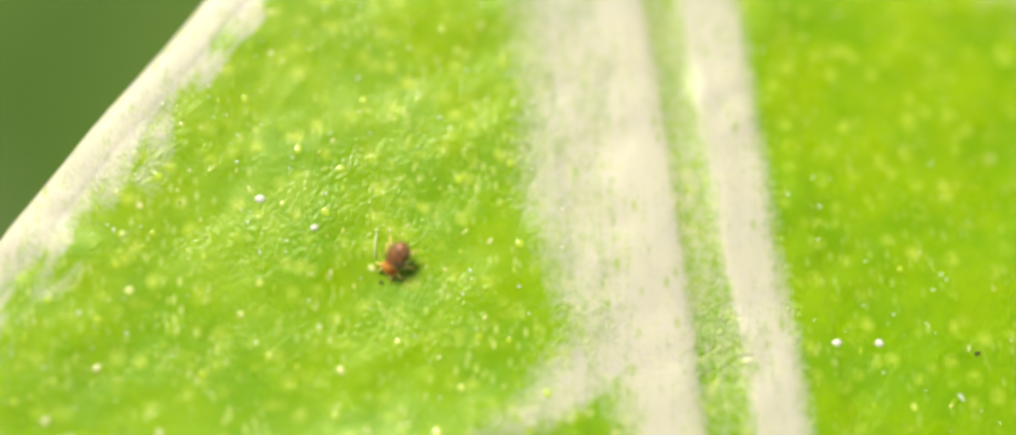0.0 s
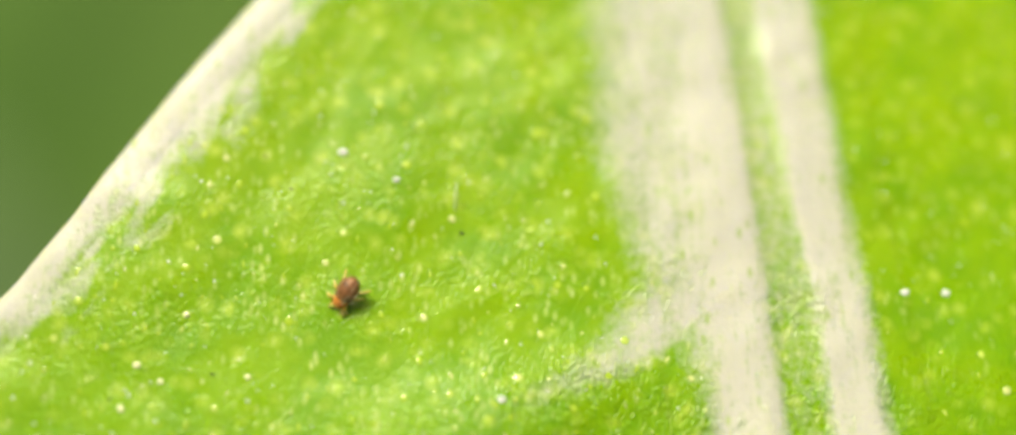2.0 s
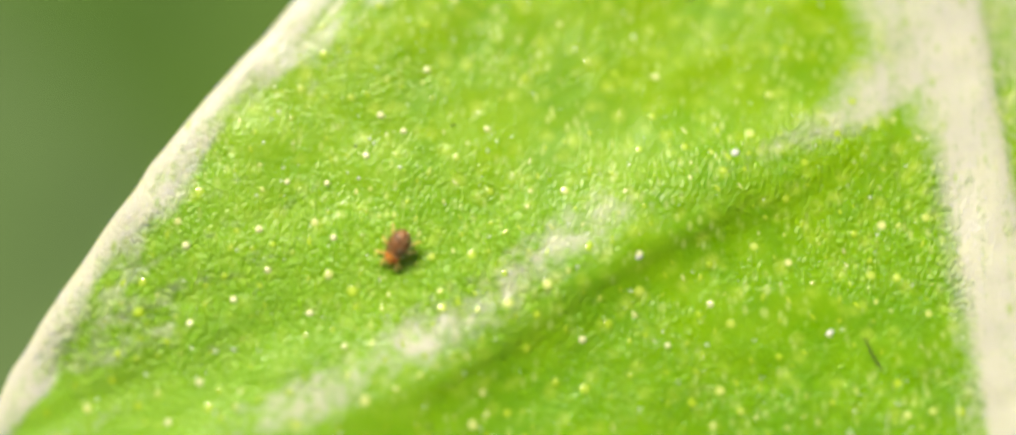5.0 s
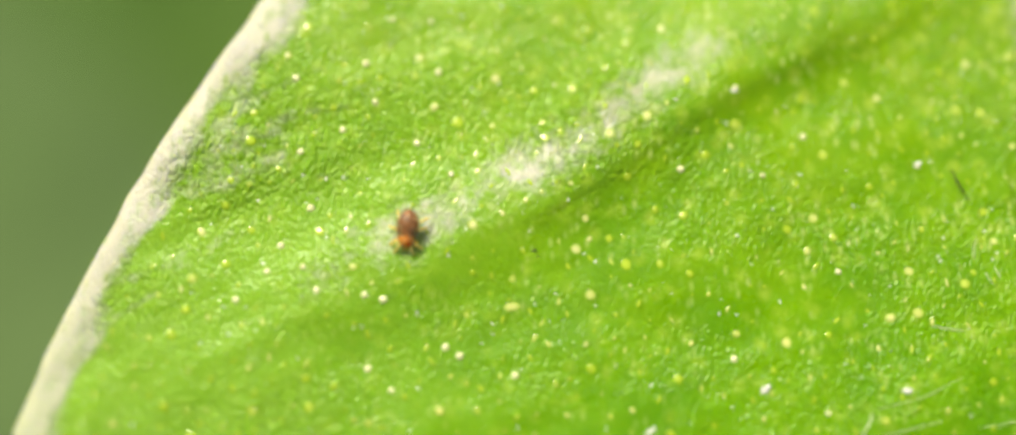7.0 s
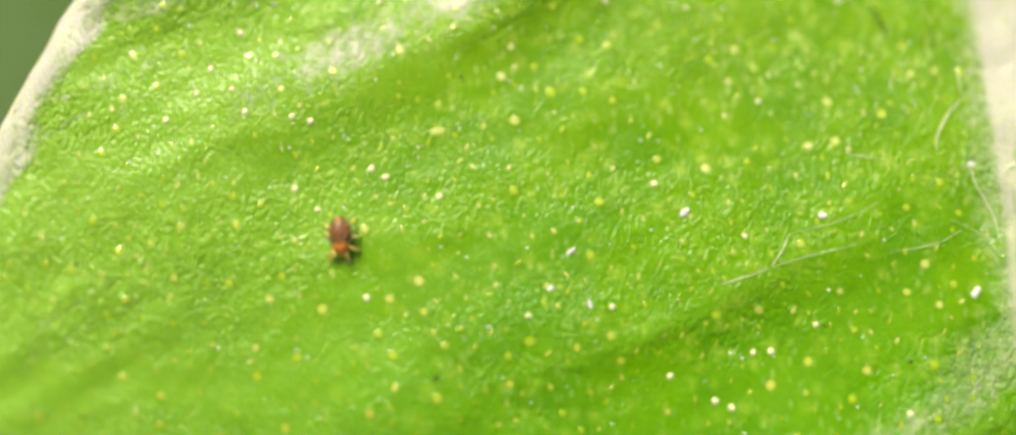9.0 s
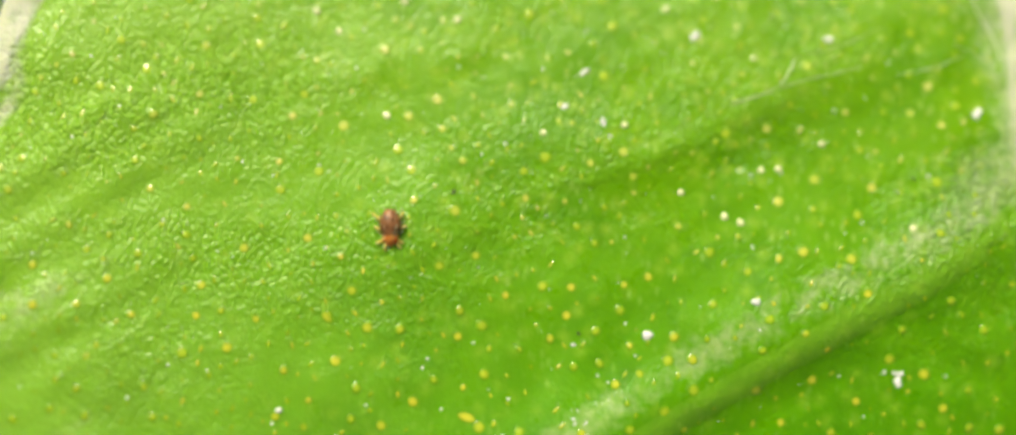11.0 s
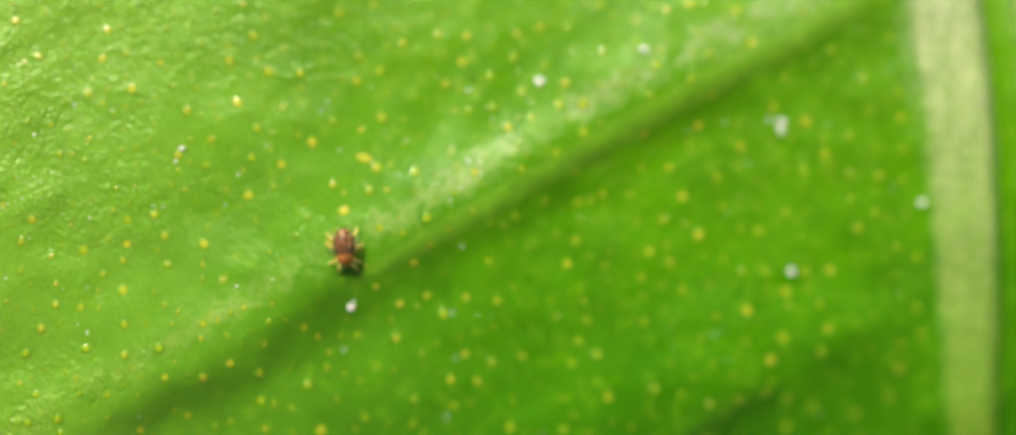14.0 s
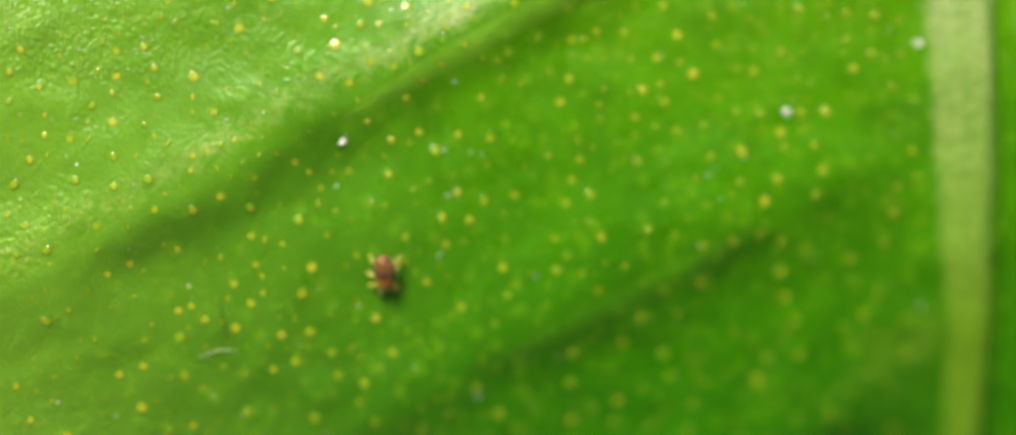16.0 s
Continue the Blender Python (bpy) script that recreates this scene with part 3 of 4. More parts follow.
TOWARDS_STALK = [
    (-9.23, -16.61), (-6.21, -19.18), (-3.90, -18.34), (-4.28, -18.98), (-2.41, -20.10), (-2.36, -17.31), (-8.97, -22.09), (-5.46, -21.60), (-1.06, -22.06), (2.76, -22.42),
    (-0.53, -18.81), (-1.12, -18.15), (-3.74, -19.04), (-3.29, -19.99), (-9.76, -21.31), (-8.98, -21.06), (-7.75, -20.80), (-3.47, -21.24), (-9.52, -22.60), (-6.96, -16.36),
    (-8.76, -16.78), (-4.95, -18.96), (-2.40, -17.98), (-7.67, -21.28), (-8.25, -20.14), (-4.77, -21.51), (-2.58, -22.32), (1.48, -21.64), (-8.52, -22.23),
]
# glinting ones that stand up from the skin
BEADS = [
    (-6.38, -3.29), (-5.04, -3.26), (-7.49, -5.00), (-8.24, -4.10), (-7.61, -4.13), (-8.67, -4.85), (-9.80, -5.10), (-8.53, -5.50), (-9.06, -5.96), (-9.74, -6.31),
    (-7.86, -6.18), (-3.55, -6.63), (0.36, -6.59), (-2.64, -5.30), (-1.52, -6.10), (-6.98, -3.68), (-7.30, -6.69), (-6.01, -2.28), (-6.75, -3.03), (-2.21, -6.74),
    (-9.58, -7.23), (-10.06, -7.84), (-10.28, -8.25), (-9.70, -8.18), (-9.47, -8.55), (-8.71, -8.63), (-8.41, -8.71), (-10.78, -8.70), (-7.42, -9.48), (-7.19, -9.62),
    (-6.30, -9.94), (-8.67, -9.81), (-8.29, -10.16), (-7.47, -11.59), (-1.29, -10.56), (-0.12, -12.01), (-1.15, -12.46), (-0.86, -12.44), (-2.51, -12.85), (-1.77, -13.25),
    (-1.51, -13.35), (1.36, -13.42), (-4.84, -11.86), (-3.47, -11.72), (-1.01, -8.32), (-2.76, -9.71),
]
# drawn-out ones: place, half length, half width, turn
LONG = ((-6.06, -16.61, 0.20, 0.085, 8), (-8.41, -14.97, 0.13, 0.07, 10), (-6.35, -8.85, 0.17, 0.075, 5))


def gland_places():
    rng = random.Random(7)
    out = [(x, y, rng.uniform(0.056, 0.076)) for x, y in MARKED + TOWARDS_STALK]
    out += [(x, y, 0.05) for x, y in BEADS]
    near = {}
    for x, y, r in out:
        near.setdefault((round(x), round(y)), []).append((x, y))
    draw = np.random.RandomState(7)
    xs, ys = draw.uniform(-14.5, 8.5, 20000), draw.uniform(-25, 4, 20000)
    room = np.where(ys > -2.8, 1.4, 0.2)
    clear = (xs > left_edge(ys) + 0.7) & (xs < right_edge(ys) - 0.5)
    clear &= (xs < np.interp(ys, RIB_Y, RIB_A) - room) | (xs > np.interp(ys, RIB_Y, RIB_D) + 0.2)
    clear &= lattice(xs, ys, 2.2, 61) > draw.uniform(-1.6, 0.0, 20000)
    clear &= (ys > -19.5) | (draw.uniform(0, 1, 20000) < np.interp(xs, (-6, 0), (0.75, 0.5)))
    clear &= (ys < -11) | (draw.uniform(0, 1, 20000) < 0.55)
    clear &= (xs < 5) | (ys < -7) | (draw.uniform(0, 1, 20000) < 0.14)
    for x, y in zip(xs[clear].tolist(), ys[clear].tolist()):
        around = [p for i in (-1, 0, 1) for j in (-1, 0, 1) for p in near.get((round(x) + i, round(y) + j), ())]
        small = rng.random() < float(np.interp(y, (-14, -10), (0.38, 0.58)))
        if any(math.dist(p, (x, y)) < (0.22 if small else 0.40) for p in around):
            continue
        near.setdefault((round(x), round(y)), []).append((x, y))
        grown = (1.0 + 0.06 * float(smooth(-10, -18, y))) * float(np.interp(y, (-6, -2), (1, 0.85)))
        out.append((x, y, grown * (rng.uniform(0.026, 0.050) if small else rng.uniform(0.055, 0.082))))
    return out


def build_glands(leaf):
    places = gland_places()
    xs, ys = np.array([p[0] for p in places]), np.array([p[1] for p in places])
    zs = height(xs, ys)
    slope_x, slope_y = (height(xs + 0.05, ys) - height(xs - 0.05, ys)) / 0.1, (height(xs, ys + 0.05) - height(xs, ys - 0.05)) / 0.1
    seats, ups = laid(np.stack([xs, ys, zs - 0.004], -1)) * MM, laid_normal(xs, ys)
    domes = []
    for n in range(5):
        p, f = ball((1.0, 1.0, 0.14), 7, 10, 0.0)
        core = p[:, 2] / 0.14
        p = p * (1 + 0.10 * lattice(p[:, 0] * 2 + 9 * n, p[:, 1] * 2, 1.0, 70 + n))[:, None]
        ob = shaped("oil_gland", p, f, GLAND, leaf, "", core ** 1.8)
        domes.append(ob.data)
        scene.collection.objects.unlink(ob)
        bpy.data.objects.remove(ob)
    raised = []
    for n in range(3):
        p, f = ball((0.85, 0.85, 0.62), 7, 10, 0.0)
        p = p * (1 + 0.12 * lattice(p[:, 0] * 2 + 7 * n, p[:, 1] * 2 + p[:, 2], 1.0, 80 + n))[:, None]
        ob = shaped("oil_gland", p, f, BEAD, leaf)
        raised.append(ob.data)
        scene.collection.objects.unlink(ob)
        bpy.data.objects.remove(ob)
    for x, y, long, wide, turn in LONG:
        ob = new("oil_gland", domes[0])
        ob.parent = leaf
        ob.matrix_basis = Matrix.Translation(laid((x, y, float(height(x, y)) - 0.004)) * MM) @ Vector(laid_normal(x, y)).to_track_quat("Z", "Y").to_matrix().to_4x4() @ Matrix.Rotation(radians(turn), 4, "Z") @ Matrix.Diagonal((long, wide, wide, 1))
    order = sorted(range(len(places)), key=lambda i: (places[i][:2] not in BEADS, places[i][2] < 0.052, abs(places[i][0] + 4.5) > 6.5, -24.5 > places[i][1], i))
    rng = random.Random(3)
    beads = set(BEADS)
    rest_p, rest_f, rest_c, base = [], [], [], 0
    for rank, i in enumerate(order):
        x, y, r = places[i]
        if rank < 300:
            bead = (x, y) in beads
            ob = new("oil_gland", raised[i % 3] if bead else domes[i % 5])
            ob.parent = leaf
            r = rng.uniform(0.042, 0.060) if bead else r
            ob.matrix_basis = Matrix.Translation(seats[i]) @ Vector(ups[i]).to_track_quat("Z", "Y").to_matrix().to_4x4() @ Matrix.Rotation(rng.uniform(0, 6), 4, "Z") @ Matrix.Diagonal((1.28 * r, 1.28 * r, r, 1))
        else:
            drawn = rng.uniform(1.0, 1.8) if r < 0.052 else rng.uniform(0.9, 1.15)
            p, f = ball((1.15 * r * drawn, 1.15 * r / drawn, r * 0.2), 5, 8, 0.0)
            turn = rng.uniform(0.6, 2.4)
            p = np.stack([p[:, 0] * math.cos(turn) - p[:, 1] * math.sin(turn), p[:, 0] * math.sin(turn) + p[:, 1] * math.cos(turn), p[:, 2]], -1)
            rest_c.append((p[:, 2] / (r * 0.2)) ** 2.0)
            p[:, 2] += p[:, 0] * slope_x[i] + p[:, 1] * slope_y[i]
            rest_p.append(p + (x, y, zs[i] - 0.003))
            rest_f.append(f + base)
            base += len(p)
    stuff = shaped("gland_speckle", laid(np.concatenate(rest_p)), np.concatenate(rest_f), GLAND, leaf, "tiny yellow oil glands dotted over the blade", np.concatenate(rest_c))
    tagged(stuff, kind="stuff")


def build_dust():
    """Glinting specks of dust, too many to count."""
    rng = random.Random(11)
    ps, fs, base = [], [], 0
    draw = np.random.RandomState(11)
    xs, ys = draw.uniform(-13.5, 8.5, 2000), draw.uniform(-25, 3.8, 2000)
    keep = draw.uniform(0, 1, 2000) < np.interp(ys, (-22, -12, -4), (0.25, 0.5, 1.0)) * np.interp(xs, (-8, 2), (1.0, 0.6))
    keep &= (xs > left_edge(ys) + 0.3) & (xs < right_edge(ys) - 0.3)
    keep &= (xs < np.interp(ys, RIB_Y, RIB_A)) | (xs > np.interp(ys, RIB_Y, RIB_D))
    xs, ys = xs[keep], ys[keep]
    for x, y, z in zip(xs.tolist(), ys.tolist(), height(xs, ys).tolist()):
        r = rng.choice((0.011, 0.014, 0.018, 0.025))
        p, f = ball((r, r * rng.uniform(0.6, 1.2), r * rng.uniform(0.5, 0.8)), 4, 6, 0.0)
        ps.append(p + (x, y, z - 0.002))
        fs.append(f + base)
        base += len(p)
    tagged(shaped("dust", laid(np.concatenate(ps)), np.concatenate(fs), GLAND_WHITE, None, "fine white dust specks on the leaf"), category="dust", kind="stuff")


def grain(name, x, y, long, wide, turn, mat, label, category, seed, bits=1, group=""):
    """A grain or a clump of a few grains on the leaf."""
    rng = random.Random(seed)
    ps, fs, base = [], [], 0
    for b in range(bits):
        k = 1 if bits == 1 else rng.uniform(0.30, 0.58)
        p, f = ball((0.43 * long * k, 0.43 * wide * k, 0.15 * wide * k), 8, 12)
        p = p * (1 + 0.36 * lattice(p[:, 0] / wide * 3 + seed, p[:, 1] / wide * 3 + p[:, 2] / wide * 2, 1.0, seed + b))[:, None]
        a = radians(turn + (rng.uniform(-60, 60) if bits > 1 else 0))
        c, s = math.cos(a), math.sin(a)
        p = np.stack([c * p[:, 0] - s * p[:, 1], s * p[:, 0] + c * p[:, 1], p[:, 2]], -1)
        ox, oy = (0, 0) if bits == 1 else (rng.uniform(-0.6, 0.6) * long, rng.uniform(-0.6, 0.6) * wide * 1.5)
        ps.append(p + (ox, oy, float(height(x + ox, y + oy)) - float(height(x, y)) + wide * 0.09 * k))
        fs.append(f + base)
        base += len(p)
    ob = shaped(name, np.concatenate(ps), np.concatenate(fs), mat)
    ob.location = laid((x, y, float(height(x, y)))) * MM
    return tagged(ob, label, category, group)


def fibre(name, line, radius, mat, label, raised=0.03, arch=0.0):
    """A thread that lies on the leaf, with its ends down."""
    p = np.array(line, float)
    t = np.linspace(0, len(p) - 1, 8 * len(p))
    x, y = np.interp(t, np.arange(len(p)), p[:, 0]), np.interp(t, np.arange(len(p)), p[:, 1])
    soft = np.ones(7) / 7
    x, y = (np.convolve(np.pad(v, 3, "edge"), soft, "valid") for v in (x, y))
    u = t / t[-1]
    z = height(x, y) + radius * 0.5 + (0.4 * raised + arch) * np.sin(math.pi * u)
    radii = 0.8 * radius * (0.35 + 0.65 * np.sin(math.pi * (0.08 + 0.84 * u)))
    places, faces = tube(laid(np.stack([x, y, z], -1)), radii)
    return tagged(shaped(name, places, faces, mat, None), label, "fibre")


# ---- the mite, head towards +y, feet at z = 0 ----
def build_mite():
    mite = tagged(new("mite"), "tiny red-brown mite with orange front and pale yellow legs", "mite")
    p, f = ball((0.188, 0.275, 0.150), 18, 24)
    k = p[:, 1] / 0.285
    p[:, 0] *= 1.0 + 0.10 * np.maximum(k, 0) * (1 - np.maximum(k, 0))
    p[:, 2] *= 1.0 + 0.05 * np.cos(k * 5)
    p = p * (1 + 0.03 * lattice(p[:, 0] + 0.7 * p[:, 2], p[:, 1], 0.07, 81))[:, None]
    shaped("back", p + (0, -0.060, 0.172), f, SHELL, mite, "dark red-brown rounded back")
    p, f = ball((0.148, 0.186, 0.132), 14, 20)
    p = p * (1 + 0.03 * lattice(p[:, 0], p[:, 1], 0.06, 82))[:, None]
    shaped("front", p + (0, 0.138, 0.148), f, FRONT, mite, "orange-red front of the body")
    p, f = ball((0.062, 0.070, 0.05), 9, 12)
    shaped("mouthparts", p + (0, 0.300, 0.120), f, LEG, mite, "small pale beak")
    for side in (-1, 1):
        p, f = ball((0.022, 0.024, 0.020), 7, 10)
        shaped("eye", p + (side * 0.085, 0.240, 0.215), f, EYE, mite, "small dark red eye")
        feel, ff = tube([(side * 0.03, 0.35, 0.10), (side * 0.045, 0.39, 0.08), (side * 0.04, 0.42, 0.05)], (0.016, 0.013, 0.004), 6)
        shaped("feeler", feel, ff, LEG, mite, "short pale feeler")
    # hairs stand on the back in two rows
    for n in range(14):
        side, row = (-1, 1)[n % 2], n // 2
        a = radians(-68 + row * 22)
        x, y = side * 0.19 * math.cos(a * 0.55) * (0.5 + 0.5 * (row % 2)), -0.045 + 0.25 * math.sin(a)
        z = 0.172 + 0.160 * math.sqrt(max(0.02, 1 - (x / 0.205) ** 2 - ((y + 0.045) / 0.285) ** 2))
        hair, hf = tube([(x * 0.96, y * 0.96, z - 0.012), (x * 1.15, y - 0.045, z + 0.045), (x * 1.4, y - 0.12, z + 0.065)], (0.006, 0.005, 0.0015), 4)
        shaped("hair", hair, hf, SETA, mite)
    # four legs on each side: hip, knee, foot in the leg's own space, with the hip at its origin
    legs = []
    plan = [(0.080, 0.240, 68, 0.26), (0.105, 0.190, 36, 0.23), (0.130, 0.040, -20, 0.21), (0.115, -0.075, -50, 0.26)]
    for side in (-1, 1):
        for n, (hx, hy, ang, reach) in enumerate(plan):
            a = radians(ang)
            d = np.array([math.cos(a) * side, math.sin(a), 0])
            up = np.array([0, 0, 1.0])
            hip_z = 0.105
            line = [0 * d, d * reach * 0.22 + up * 0.045, d * reach * 0.50 + up * 0.055, d * reach * 0.78 - up * 0.055, d * reach * 0.97 - up * (hip_z - 0.014), d * reach * 1.03 - up * (hip_z - 0.008)]
            p, f = tube(line, (0.026, 0.029, 0.027, 0.023, 0.017, 0.007), 8)
            leg = shaped("leg", p, f, LEG, mite, "pale yellow jointed leg")
            leg.location = (side * hx * MM, hy * MM, hip_z * MM)
            joint, jf = ball((0.024, 0.024, 0.022), 6, 8)
            knee = shaped("knee", joint + line[2], jf, LEG, leg)
            legs.append((leg, side, n, (side * hx, hy, hip_z)))
    return mite, legs


# ---- what lies behind, out of focus ----
def far_leaf(name, middle, length, width, turn, bend, sag, mat, label):
    v, u = np.meshgrid(np.linspace(0, 1, 60), np.linspace(-1, 1, 41), indexing="ij")
    w = width / 2 * np.sin(math.pi * v ** 0.85) ** 0.75
    x, y = u * w, (v - 0.5) * length
    z = -sag * (2 * v - 1) ** 2 + bend * np.abs(u) ** 1.5 * w / width + 0.9 * np.sin(v * 50 - 4 * np.abs(u)) * np.abs(u) + 1.2 * np.exp(-(u * 14) ** 2)
    top = np.stack([x, y, z], -1).reshape(-1, 3)
    f = grid_faces(60, 41)
    p = np.r_[top, top - (0, 0, 0.45)]
    ob = new(name)
    shaped("blade", p, np.r_[f[:, ::-1], f + len(top)], mat, ob)
    cord, cf = tube(np.stack([0 * v[:, 0], y[:, 0], z[:, 20]], -1)[1:-1], 1.3 - 0.9 * v[1:-1, 0], 8)
    shaped("midrib", cord, cf, mat, ob)
    ob.matrix_basis = pose(middle[0] * MM, middle[1] * MM, middle[2] * MM, *turn)
    return tagged(ob, label, "leaf", "leaves behind")


far_leaf("background_leaf", (-42, -8, -62), 150, 100, (-16, -10, 35), 18, 10, FAR_LEAF, "blurred dark green leaf lower on the plant")
far_leaf("background_leaf", (-15, 60, -95), 150, 90, (-16, -4, -50), 20, 14, FAR_LEAF, "blurred green leaf deeper in the plant")
far_leaf("background_leaf", (-80, -55, -100), 150, 95, (-12, -8, 80), 20, 14, FAR_LEAF, "blurred green leaf deeper in the plant")
far_leaf("background_leaf", (-49, -36, -56), 120, 84, (-14, -10, 20), 14, 8, FAR_PALE, "blurred pale grey-green leaf behind the others")
span = np.r_[-40000, -12000, -4000, -1500, -600, np.linspace(-300, 300, 61), 600, 1500, 4000, 12000, 40000]
gx, gy = np.meshgrid(span, span)
ground = shaped("ground", np.stack([gx, gy, -170 + 5 * lattice(gx, gy, 22, 91)], -1).reshape(-1, 3), grid_faces(71, 71), SOIL, None, "dim soil under the plant")
tagged(ground, category="ground", kind="structure")

leaf = build_leaf()
build_glands(leaf)
build_dust()

# ---- things on the leaf ----
GRAINS = "white grains on the leaf"
grain("grain", -2.27, -10.17, 0.25, 0.12, 40, GRAIN, "oblong glinting white grain on the leaf", "grain", 101, 1, GRAINS)
grain("grain", 0.0, -10.22, 0.19, 0.13, 10, GRAIN, "glinting white grain on the leaf", "grain", 102, 1, GRAINS)
grain("grain", -3.07, -15.23, 0.18, 0.17, 0, GRAIN, "round white grain on the vein's ridge", "grain", 103, 1, GRAINS)
grain("grain", 1.05, -15.88, 0.30, 0.18, 20, GRAIN, "clump of small white crystals on the leaf", "grain", 104, 5, GRAINS)
grain("grain", -9.24, -16.63, 0.20, 0.15, 40, GRAIN, "pair of small white grains on the leaf", "grain", 105, 2, GRAINS)
grain("grain", -1.07, -3.68, 0.17, 0.15, 0, GRAIN, "round white grain on the leaf", "grain", 106, 1, GRAINS)
grain("grain", -6.24, -19.17, 0.16, 0.12, 60, GRAIN, "small bluish-white grain on the leaf", "grain", 107, 1, GRAINS)
grain("grain", 1.36, -18.46, 0.19, 0.14, 100, GRAIN, "small white grain on the leaf", "grain", 108, 1, GRAINS)
grain("grain", 4.59, -1.9, 0.20, 0.15, 0, GRAIN, "white grain on the midrib", "grain", 109, 1, GRAINS)
grain("grain", 5.52, -2.19, 0.17, 0.14, 0, GRAIN, "white grain beside the midrib", "grain", 110, 1, GRAINS)
grain("grain", 6.2, -2.22, 0.17, 0.14, 0, GRAIN, "white grain beside the midrib", "grain", 111, 1, GRAINS)
grain("grain", -3.56, 0.25, 0.17, 0.13, 0, GRAIN, "small white grain on the leaf", "grain", 112, 1, GRAINS)
grain("grain", -2.71, -0.2, 0.15, 0.13, 0, GRAIN, "small white grain on the leaf", "grain", 113, 1, GRAINS)
grain("grain", -2.65, -5.33, 0.15, 0.12, 0, GRAIN, "small white grain beside the vein", "grain", 114, 1, GRAINS)
grain("grain", 0.37, -6.57, 0.16, 0.12, 30, GRAIN, "small white grain on the leaf", "grain", 115, 1, GRAINS)
grain("dark_speck", -5.98, -8.01, 0.13, 0.08, 120, DARK, "dark ragged speck of dirt on the leaf", "speck", 121, 3)
grain("dark_speck", -6.3, -12.9, 0.14, 0.07, 30, DARK, "dark crumbs of dirt on the leaf", "speck", 122, 5)
grain("grain", 2.46, -9.37, 0.16, 0.1, 20, GRAIN, "white scale at the end of a fibre", "grain", 140, 1, GRAINS)
grain("grain", 2.90, -10.21, 0.18, 0.1, -50, GRAIN, "white scale on a fibre", "grain", 141, 1, GRAINS)
grain("grain", 3.06, -10.77, 0.2, 0.1, 10, GRAIN, "white scale at the end of a fibre", "grain", 142, 1, GRAINS)
grain("grain", 2.49, -11.48, 0.22, 0.15, 60, GRAIN, "ragged white flake beside the midrib", "grain", 143, 1, GRAINS)
grain("grain", -4.15, -10.83, 0.22, 0.08, 40, GRAIN, "white flake on the leaf", "grain", 144, 1, GRAINS)
grain("grain", -4.47, -11.41, 0.14, 0.09, 30, GRAIN, "white flake on the leaf", "grain", 145, 1, GRAINS)
grain("grain", -3.83, -11.68, 0.2, 0.08, 100, GRAIN, "white flake on the leaf", "grain", 146, 1, GRAINS)
grain("grain", 7.39, -3.11, 0.2, 0.1, 150, GRAIN, "glinting white crumbs round a dent", "grain", 147, 3, GRAINS)
# grain shape added in place of a highlight on the midrib's edge
grain("grain", 3.61, -17.23, 0.15, 0.13, 0, GRAIN, "grain shape standing in for a highlight at the midrib's foot", "grain", 148, 1, GRAINS)
grain("grain", -1.27, -14.66, 0.2, 0.12, 0, GRAIN, "white grain on the vein's ridge", "grain", 149, 1, GRAINS)
grain("grain", -4.19, -16.65, 0.2, 0.1, 30, GRAIN, "white crumbs on the vein's ridge", "grain", 150, 3, GRAINS)
grain("grain", -4.3, -15.4, 0.1, 0.06, 0, GRAIN, "small white grain on the leaf", "grain", 151, 1, GRAINS)
grain("droplet", 5.82, -18.26, 0.2, 0.2, 0, FIBRE, "clear yellowish droplet beside the midrib", "droplet", 160, 1)
grain("dark_speck", 2.54, -2.22, 0.09, 0.054, 0, DARK, "small dark speck of dirt on the leaf", "speck", 170, 1)
grain("dark_speck", 7.82, -2.43, 0.15, 0.07, 37, DARK, "small dark speck of dirt on the leaf", "speck", 171, 1)
grain("dark_speck", -4.39, -0.33, 0.07, 0.042, 74, DARK, "small dark speck of dirt on the leaf", "speck", 172, 1)
grain("dark_speck", -4.8, 0.21, 0.06, 0.036, 111, DARK, "small dark speck of dirt on the leaf", "speck", 173, 1)
grain("dark_speck", -1.68, -1.09, 0.1, 0.06, 148, DARK, "small dark speck of dirt on the leaf", "speck", 174, 1)
grain("dark_speck", -5.59, -3.2, 0.09, 0.054, 185, DARK, "small dark speck of dirt on the leaf", "speck", 175, 1)
grain("dark_speck", -7.15, -3.53, 0.07, 0.042, 222, DARK, "small dark speck of dirt on the leaf", "speck", 176, 1)
grain("dark_speck", 1.4, -12.59, 0.08, 0.048, 259, DARK, "small dark speck of dirt on the leaf", "speck", 177, 1)
grain("dark_speck", -4.21, -15.21, 0.09, 0.054, 296, DARK, "small dark speck of dirt on the leaf", "speck", 178, 1)
fibre("dark_fibre", [(-8.28, -21.85), (-8.2, -22.3), (-8.13, -22.65)], 0.009, DARK, "fine dark fibre on the leaf")
fibre("dark_fibre", [(0.91, -6.63), (1.02, -6.9), (1.2, -7.2)], 0.02, DARK, "short dark fibre on the leaf")
fibre("fibre", [(-1.72, -11.36), (-1.30, -11.23), (-0.88, -11.07)], 0.0112, FIBRE, "pale plant fibre on the leaf", 0.05)
fibre("fibre", [(-0.88, -11.07), (-0.70, -10.80), (-0.56, -10.53)], 0.0120, FIBRE, "short upright pale fibre on the leaf", 0.12)
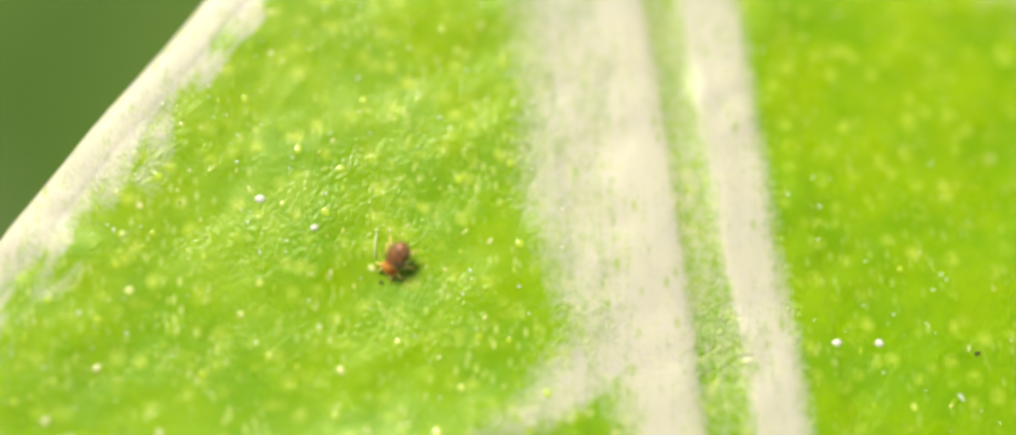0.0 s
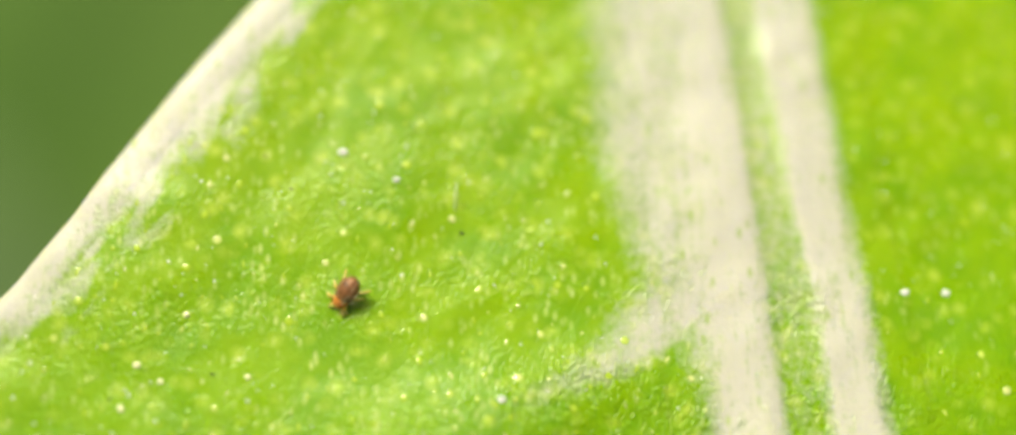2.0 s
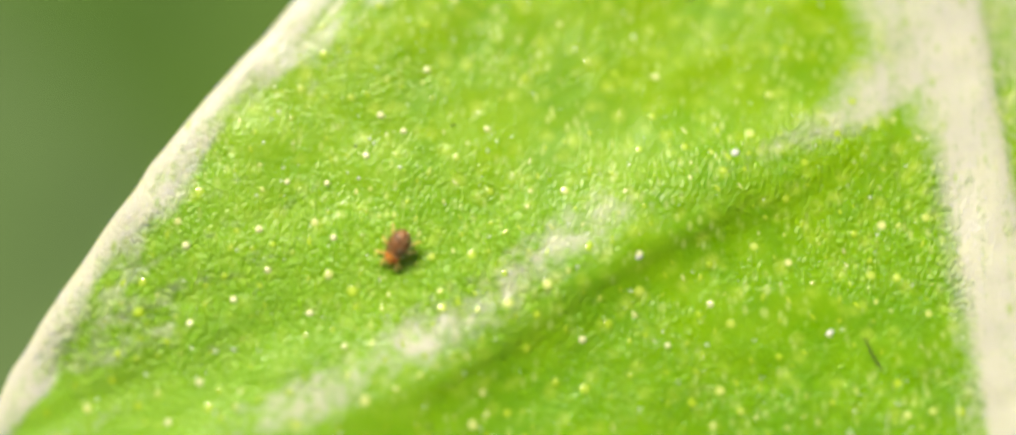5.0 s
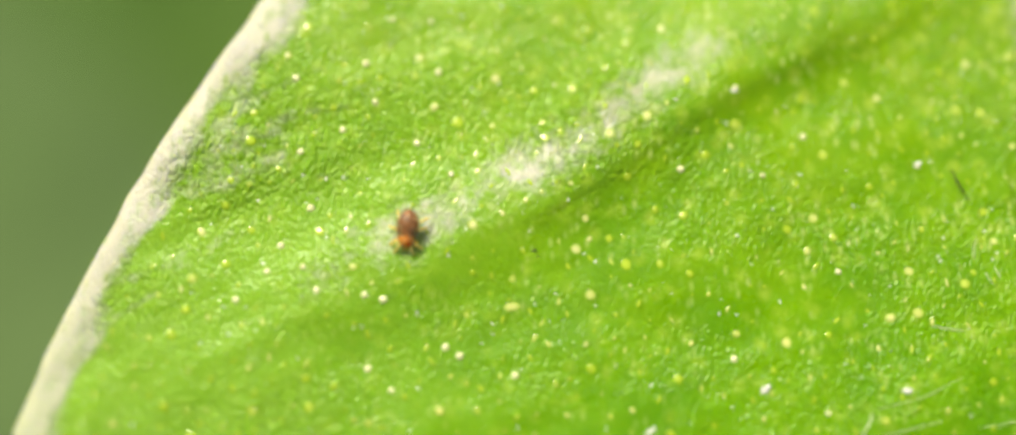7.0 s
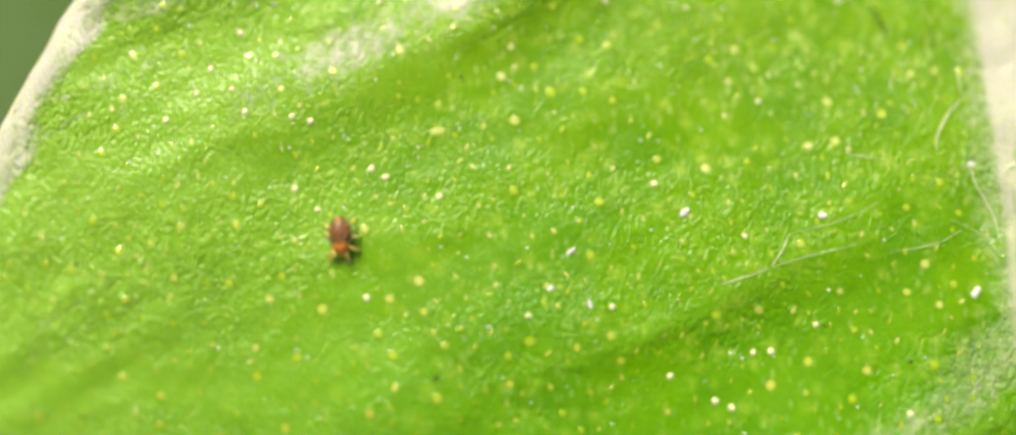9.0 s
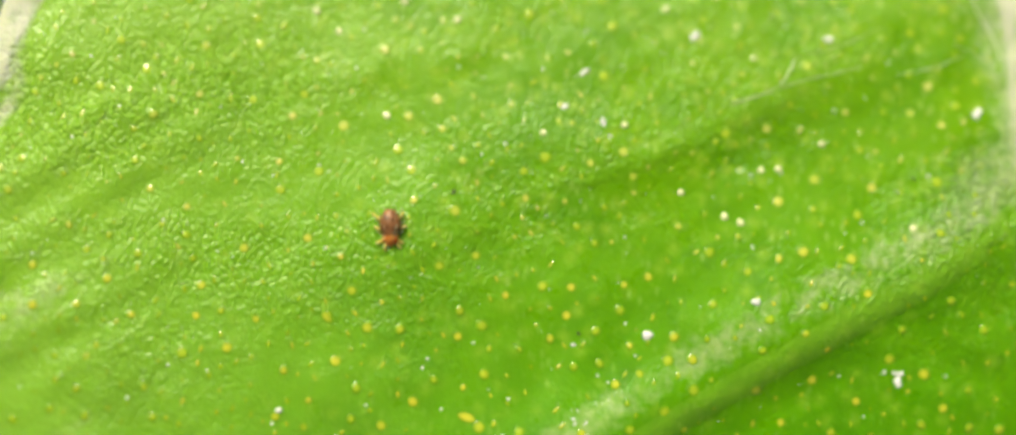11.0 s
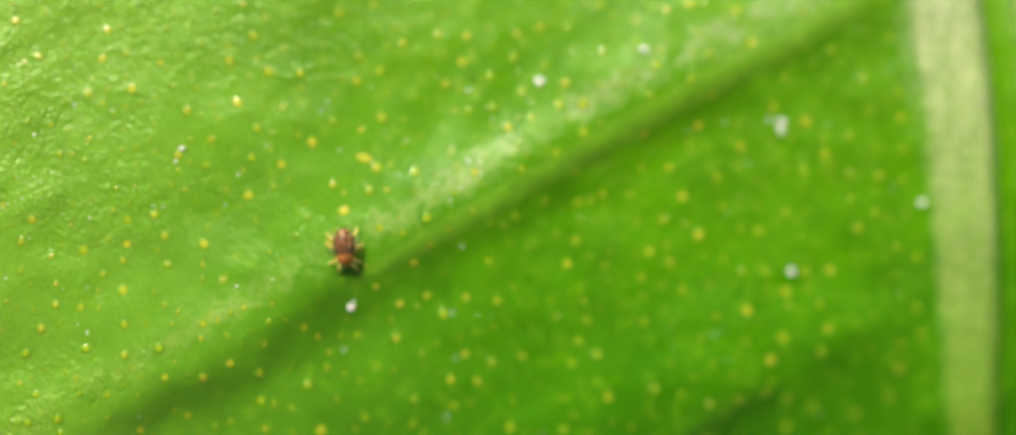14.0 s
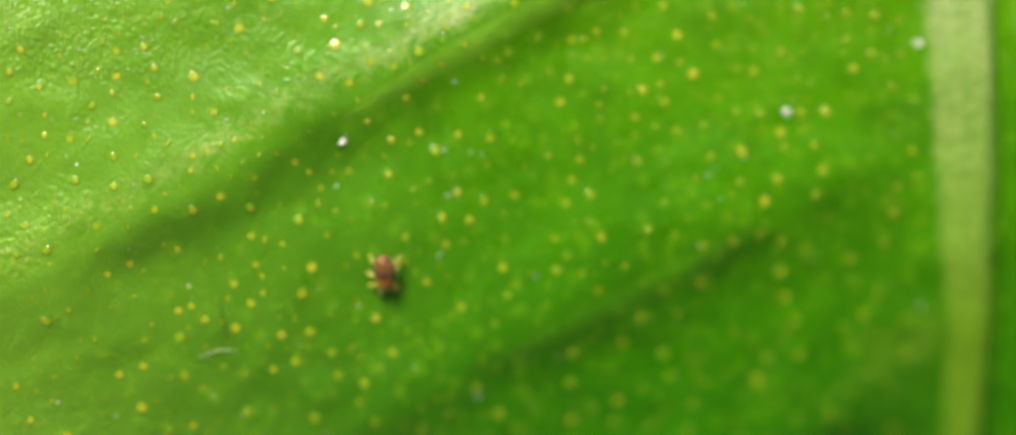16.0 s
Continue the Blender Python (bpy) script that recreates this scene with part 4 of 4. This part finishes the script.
fibre("fibre", [(-0.88, -11.07), (-0.39, -10.91), (0.09, -10.80), (0.57, -10.68)], 0.0072, FIBRE, "fine pale fibre on the leaf", 0.03)
fibre("fibre", [(-0.56, -10.52), (-0.08, -10.40), (0.28, -10.31), (0.96, -9.97)], 0.0056, FIBRE, "long fine fibre along the vein", 0.02)
fibre("fibre", [(2.40, -8.22), (2.11, -8.52), (1.92, -8.83), (1.91, -9.19)], 0.0144, FIBRE, "curved pale fibre beside the midrib", 0.1)
fibre("fibre", [(2.33, -7.55), (2.32, -7.79), (2.33, -8.04), (2.39, -8.20)], 0.0104, FIBRE, "fine curved fibre beside the midrib", 0.1)
fibre("fibre", [(2.46, -9.37), (2.49, -9.67), (2.68, -9.97), (2.84, -10.27), (2.91, -10.71)], 0.0136, FIBRE, "curved pale fibre beside the midrib", 0.1)
fibre("fibre", [(0.44, -9.19), (0.68, -9.24), (0.98, -9.28)], 0.0096, FIBRE, "fine pale fibre on the leaf", 0.05)
fibre("fibre", [(1.08, -10.81), (1.53, -10.75), (1.90, -10.67), (2.33, -10.42)], 0.0064, FIBRE, "fine pale fibre on the leaf", 0.03)
fibre("fibre", [(2.09, -10.27), (2.39, -10.39), (2.83, -10.64)], 0.0064, FIBRE, "fine pale fibre on the leaf", 0.03)
fibre("fibre", [(1.36, -8.34), (1.41, -8.46), (1.47, -8.55)], 0.0096, FIBRE, "short pale fibre on the leaf", 0.06)
fibre("fibre", [(1.51, -8.25), (1.56, -8.35), (1.60, -8.48)], 0.0096, FIBRE, "short pale fibre on the leaf", 0.06)
fibre("fibre", [(1.27, -7.77), (1.20, -7.94), (1.19, -8.13)], 0.0080, FIBRE, "short pale fibre on the leaf", 0.06)
fibre("fibre", [(-8.65, -22.9), (-8.3, -22.75), (-7.95, -22.75)], 0.0096, FIBRE, "pale fibre on the leaf", 0.03)

fibre("fibre", [(-1.79, -0.74), (-1.77, -0.48), (-1.74, -0.24)], 0.013, FIBRE, "fine pale leaf hair", 0.05, 0.04)
mite, LEGS = build_mite()
mite.scale = (0.93, 0.93, 0.93)

MITE_PATH = [
    (0, -1.397, -0.686),
    (0.5, -1.945, -0.980),
    (1, -2.389, -1.250),
    (1.5, -2.928, -1.559),
    (2, -3.458, -1.968),
    (2.5, -3.939, -2.446),
    (3, -4.408, -2.944),
    (3.5, -4.880, -3.466),
    (4, -5.395, -3.951),
    (4.5, -5.931, -4.516),
    (5, -6.440, -5.133),
    (5.2, -6.628, -5.392),
    (7.3, -8.099, -8.020),
    (7.5, -8.137, -8.339),
    (8, -8.081, -9.128),
    (8.5, -8.035, -9.878),
    (9, -7.885, -10.582),
    (9.5, -7.894, -11.336),
    (9.7, -7.942, -11.593),
    (11.8, -7.092, -14.889),
    (12, -7.097, -15.256),
    (12.5, -6.976, -15.863),
    (13, -6.733, -16.529),
    (13.5, -6.512, -17.287),
    (14, -6.345, -18.119),
    (14.5, -6.123, -18.939),
    (15, -6.104, -19.792),
    (15.5, -5.778, -20.494),
    (16, -5.488, -21.310),
]

# compass of the head in degrees, 0 is +y, positive to -x
HEADING = [(0, 143), (1, 138), (2, 140), (3.5, 142), (5.2, 150), (7.3, 176), (8, 182), (9, 184), (9.7, 182), (11.8, 184), (12.5, 188), (13, 186), (14, 184), (14.5, 180), (15, 184), (15.5, 204), (16, 186)]


def motions():
    rows = []
    for t, x, y in MITE_PATH:
        a = float(np.interp(t, [h[0] for h in HEADING], [h[1] for h in HEADING]))
        z = float(bow(x, y)) + 0.5 * float(relief(x, y)) + 0.5 * max(float(relief(x + i * 0.18, y + j * 0.18)) for i in (-1, 0, 1) for j in (-1, 0, 1))
        dip = float(np.interp(t, (4, 8), (24, 7)))
        up = Vector(sum(laid_normal(x + i * 0.25, y + j * 0.25) for i in (-1, 0, 1) for j in (-1, 0, 1)))
        stand = Vector((0, 0, 1)).rotation_difference(up).to_matrix().to_4x4()
        rows.append((t, Matrix.Translation(laid((x, y, z + 0.01 + 0.12 * math.sin(radians(dip)))) * MM) @ stand @ pose(0, 0, 0, -dip, 0, a)))
    walk(mite, rows)
    for leg, side, n, (hx, hy, hz) in LEGS:
        steps = []
        for k in range(161):
            t = k / 10
            phase = 2 * math.pi * (2.35 * t + (0.5 if (n + (side > 0)) % 2 else 0.0) + 0.07 * n)
            swing = 15 * math.sin(phase) * side
            lift = 9 * max(0.0, math.cos(phase))
            steps.append((t, pose(hx * MM, hy * MM, hz * MM, 0, -side * lift, 0) @ pose(0, 0, 0, 0, 0, swing)))
        walk(leg, steps)


motions()
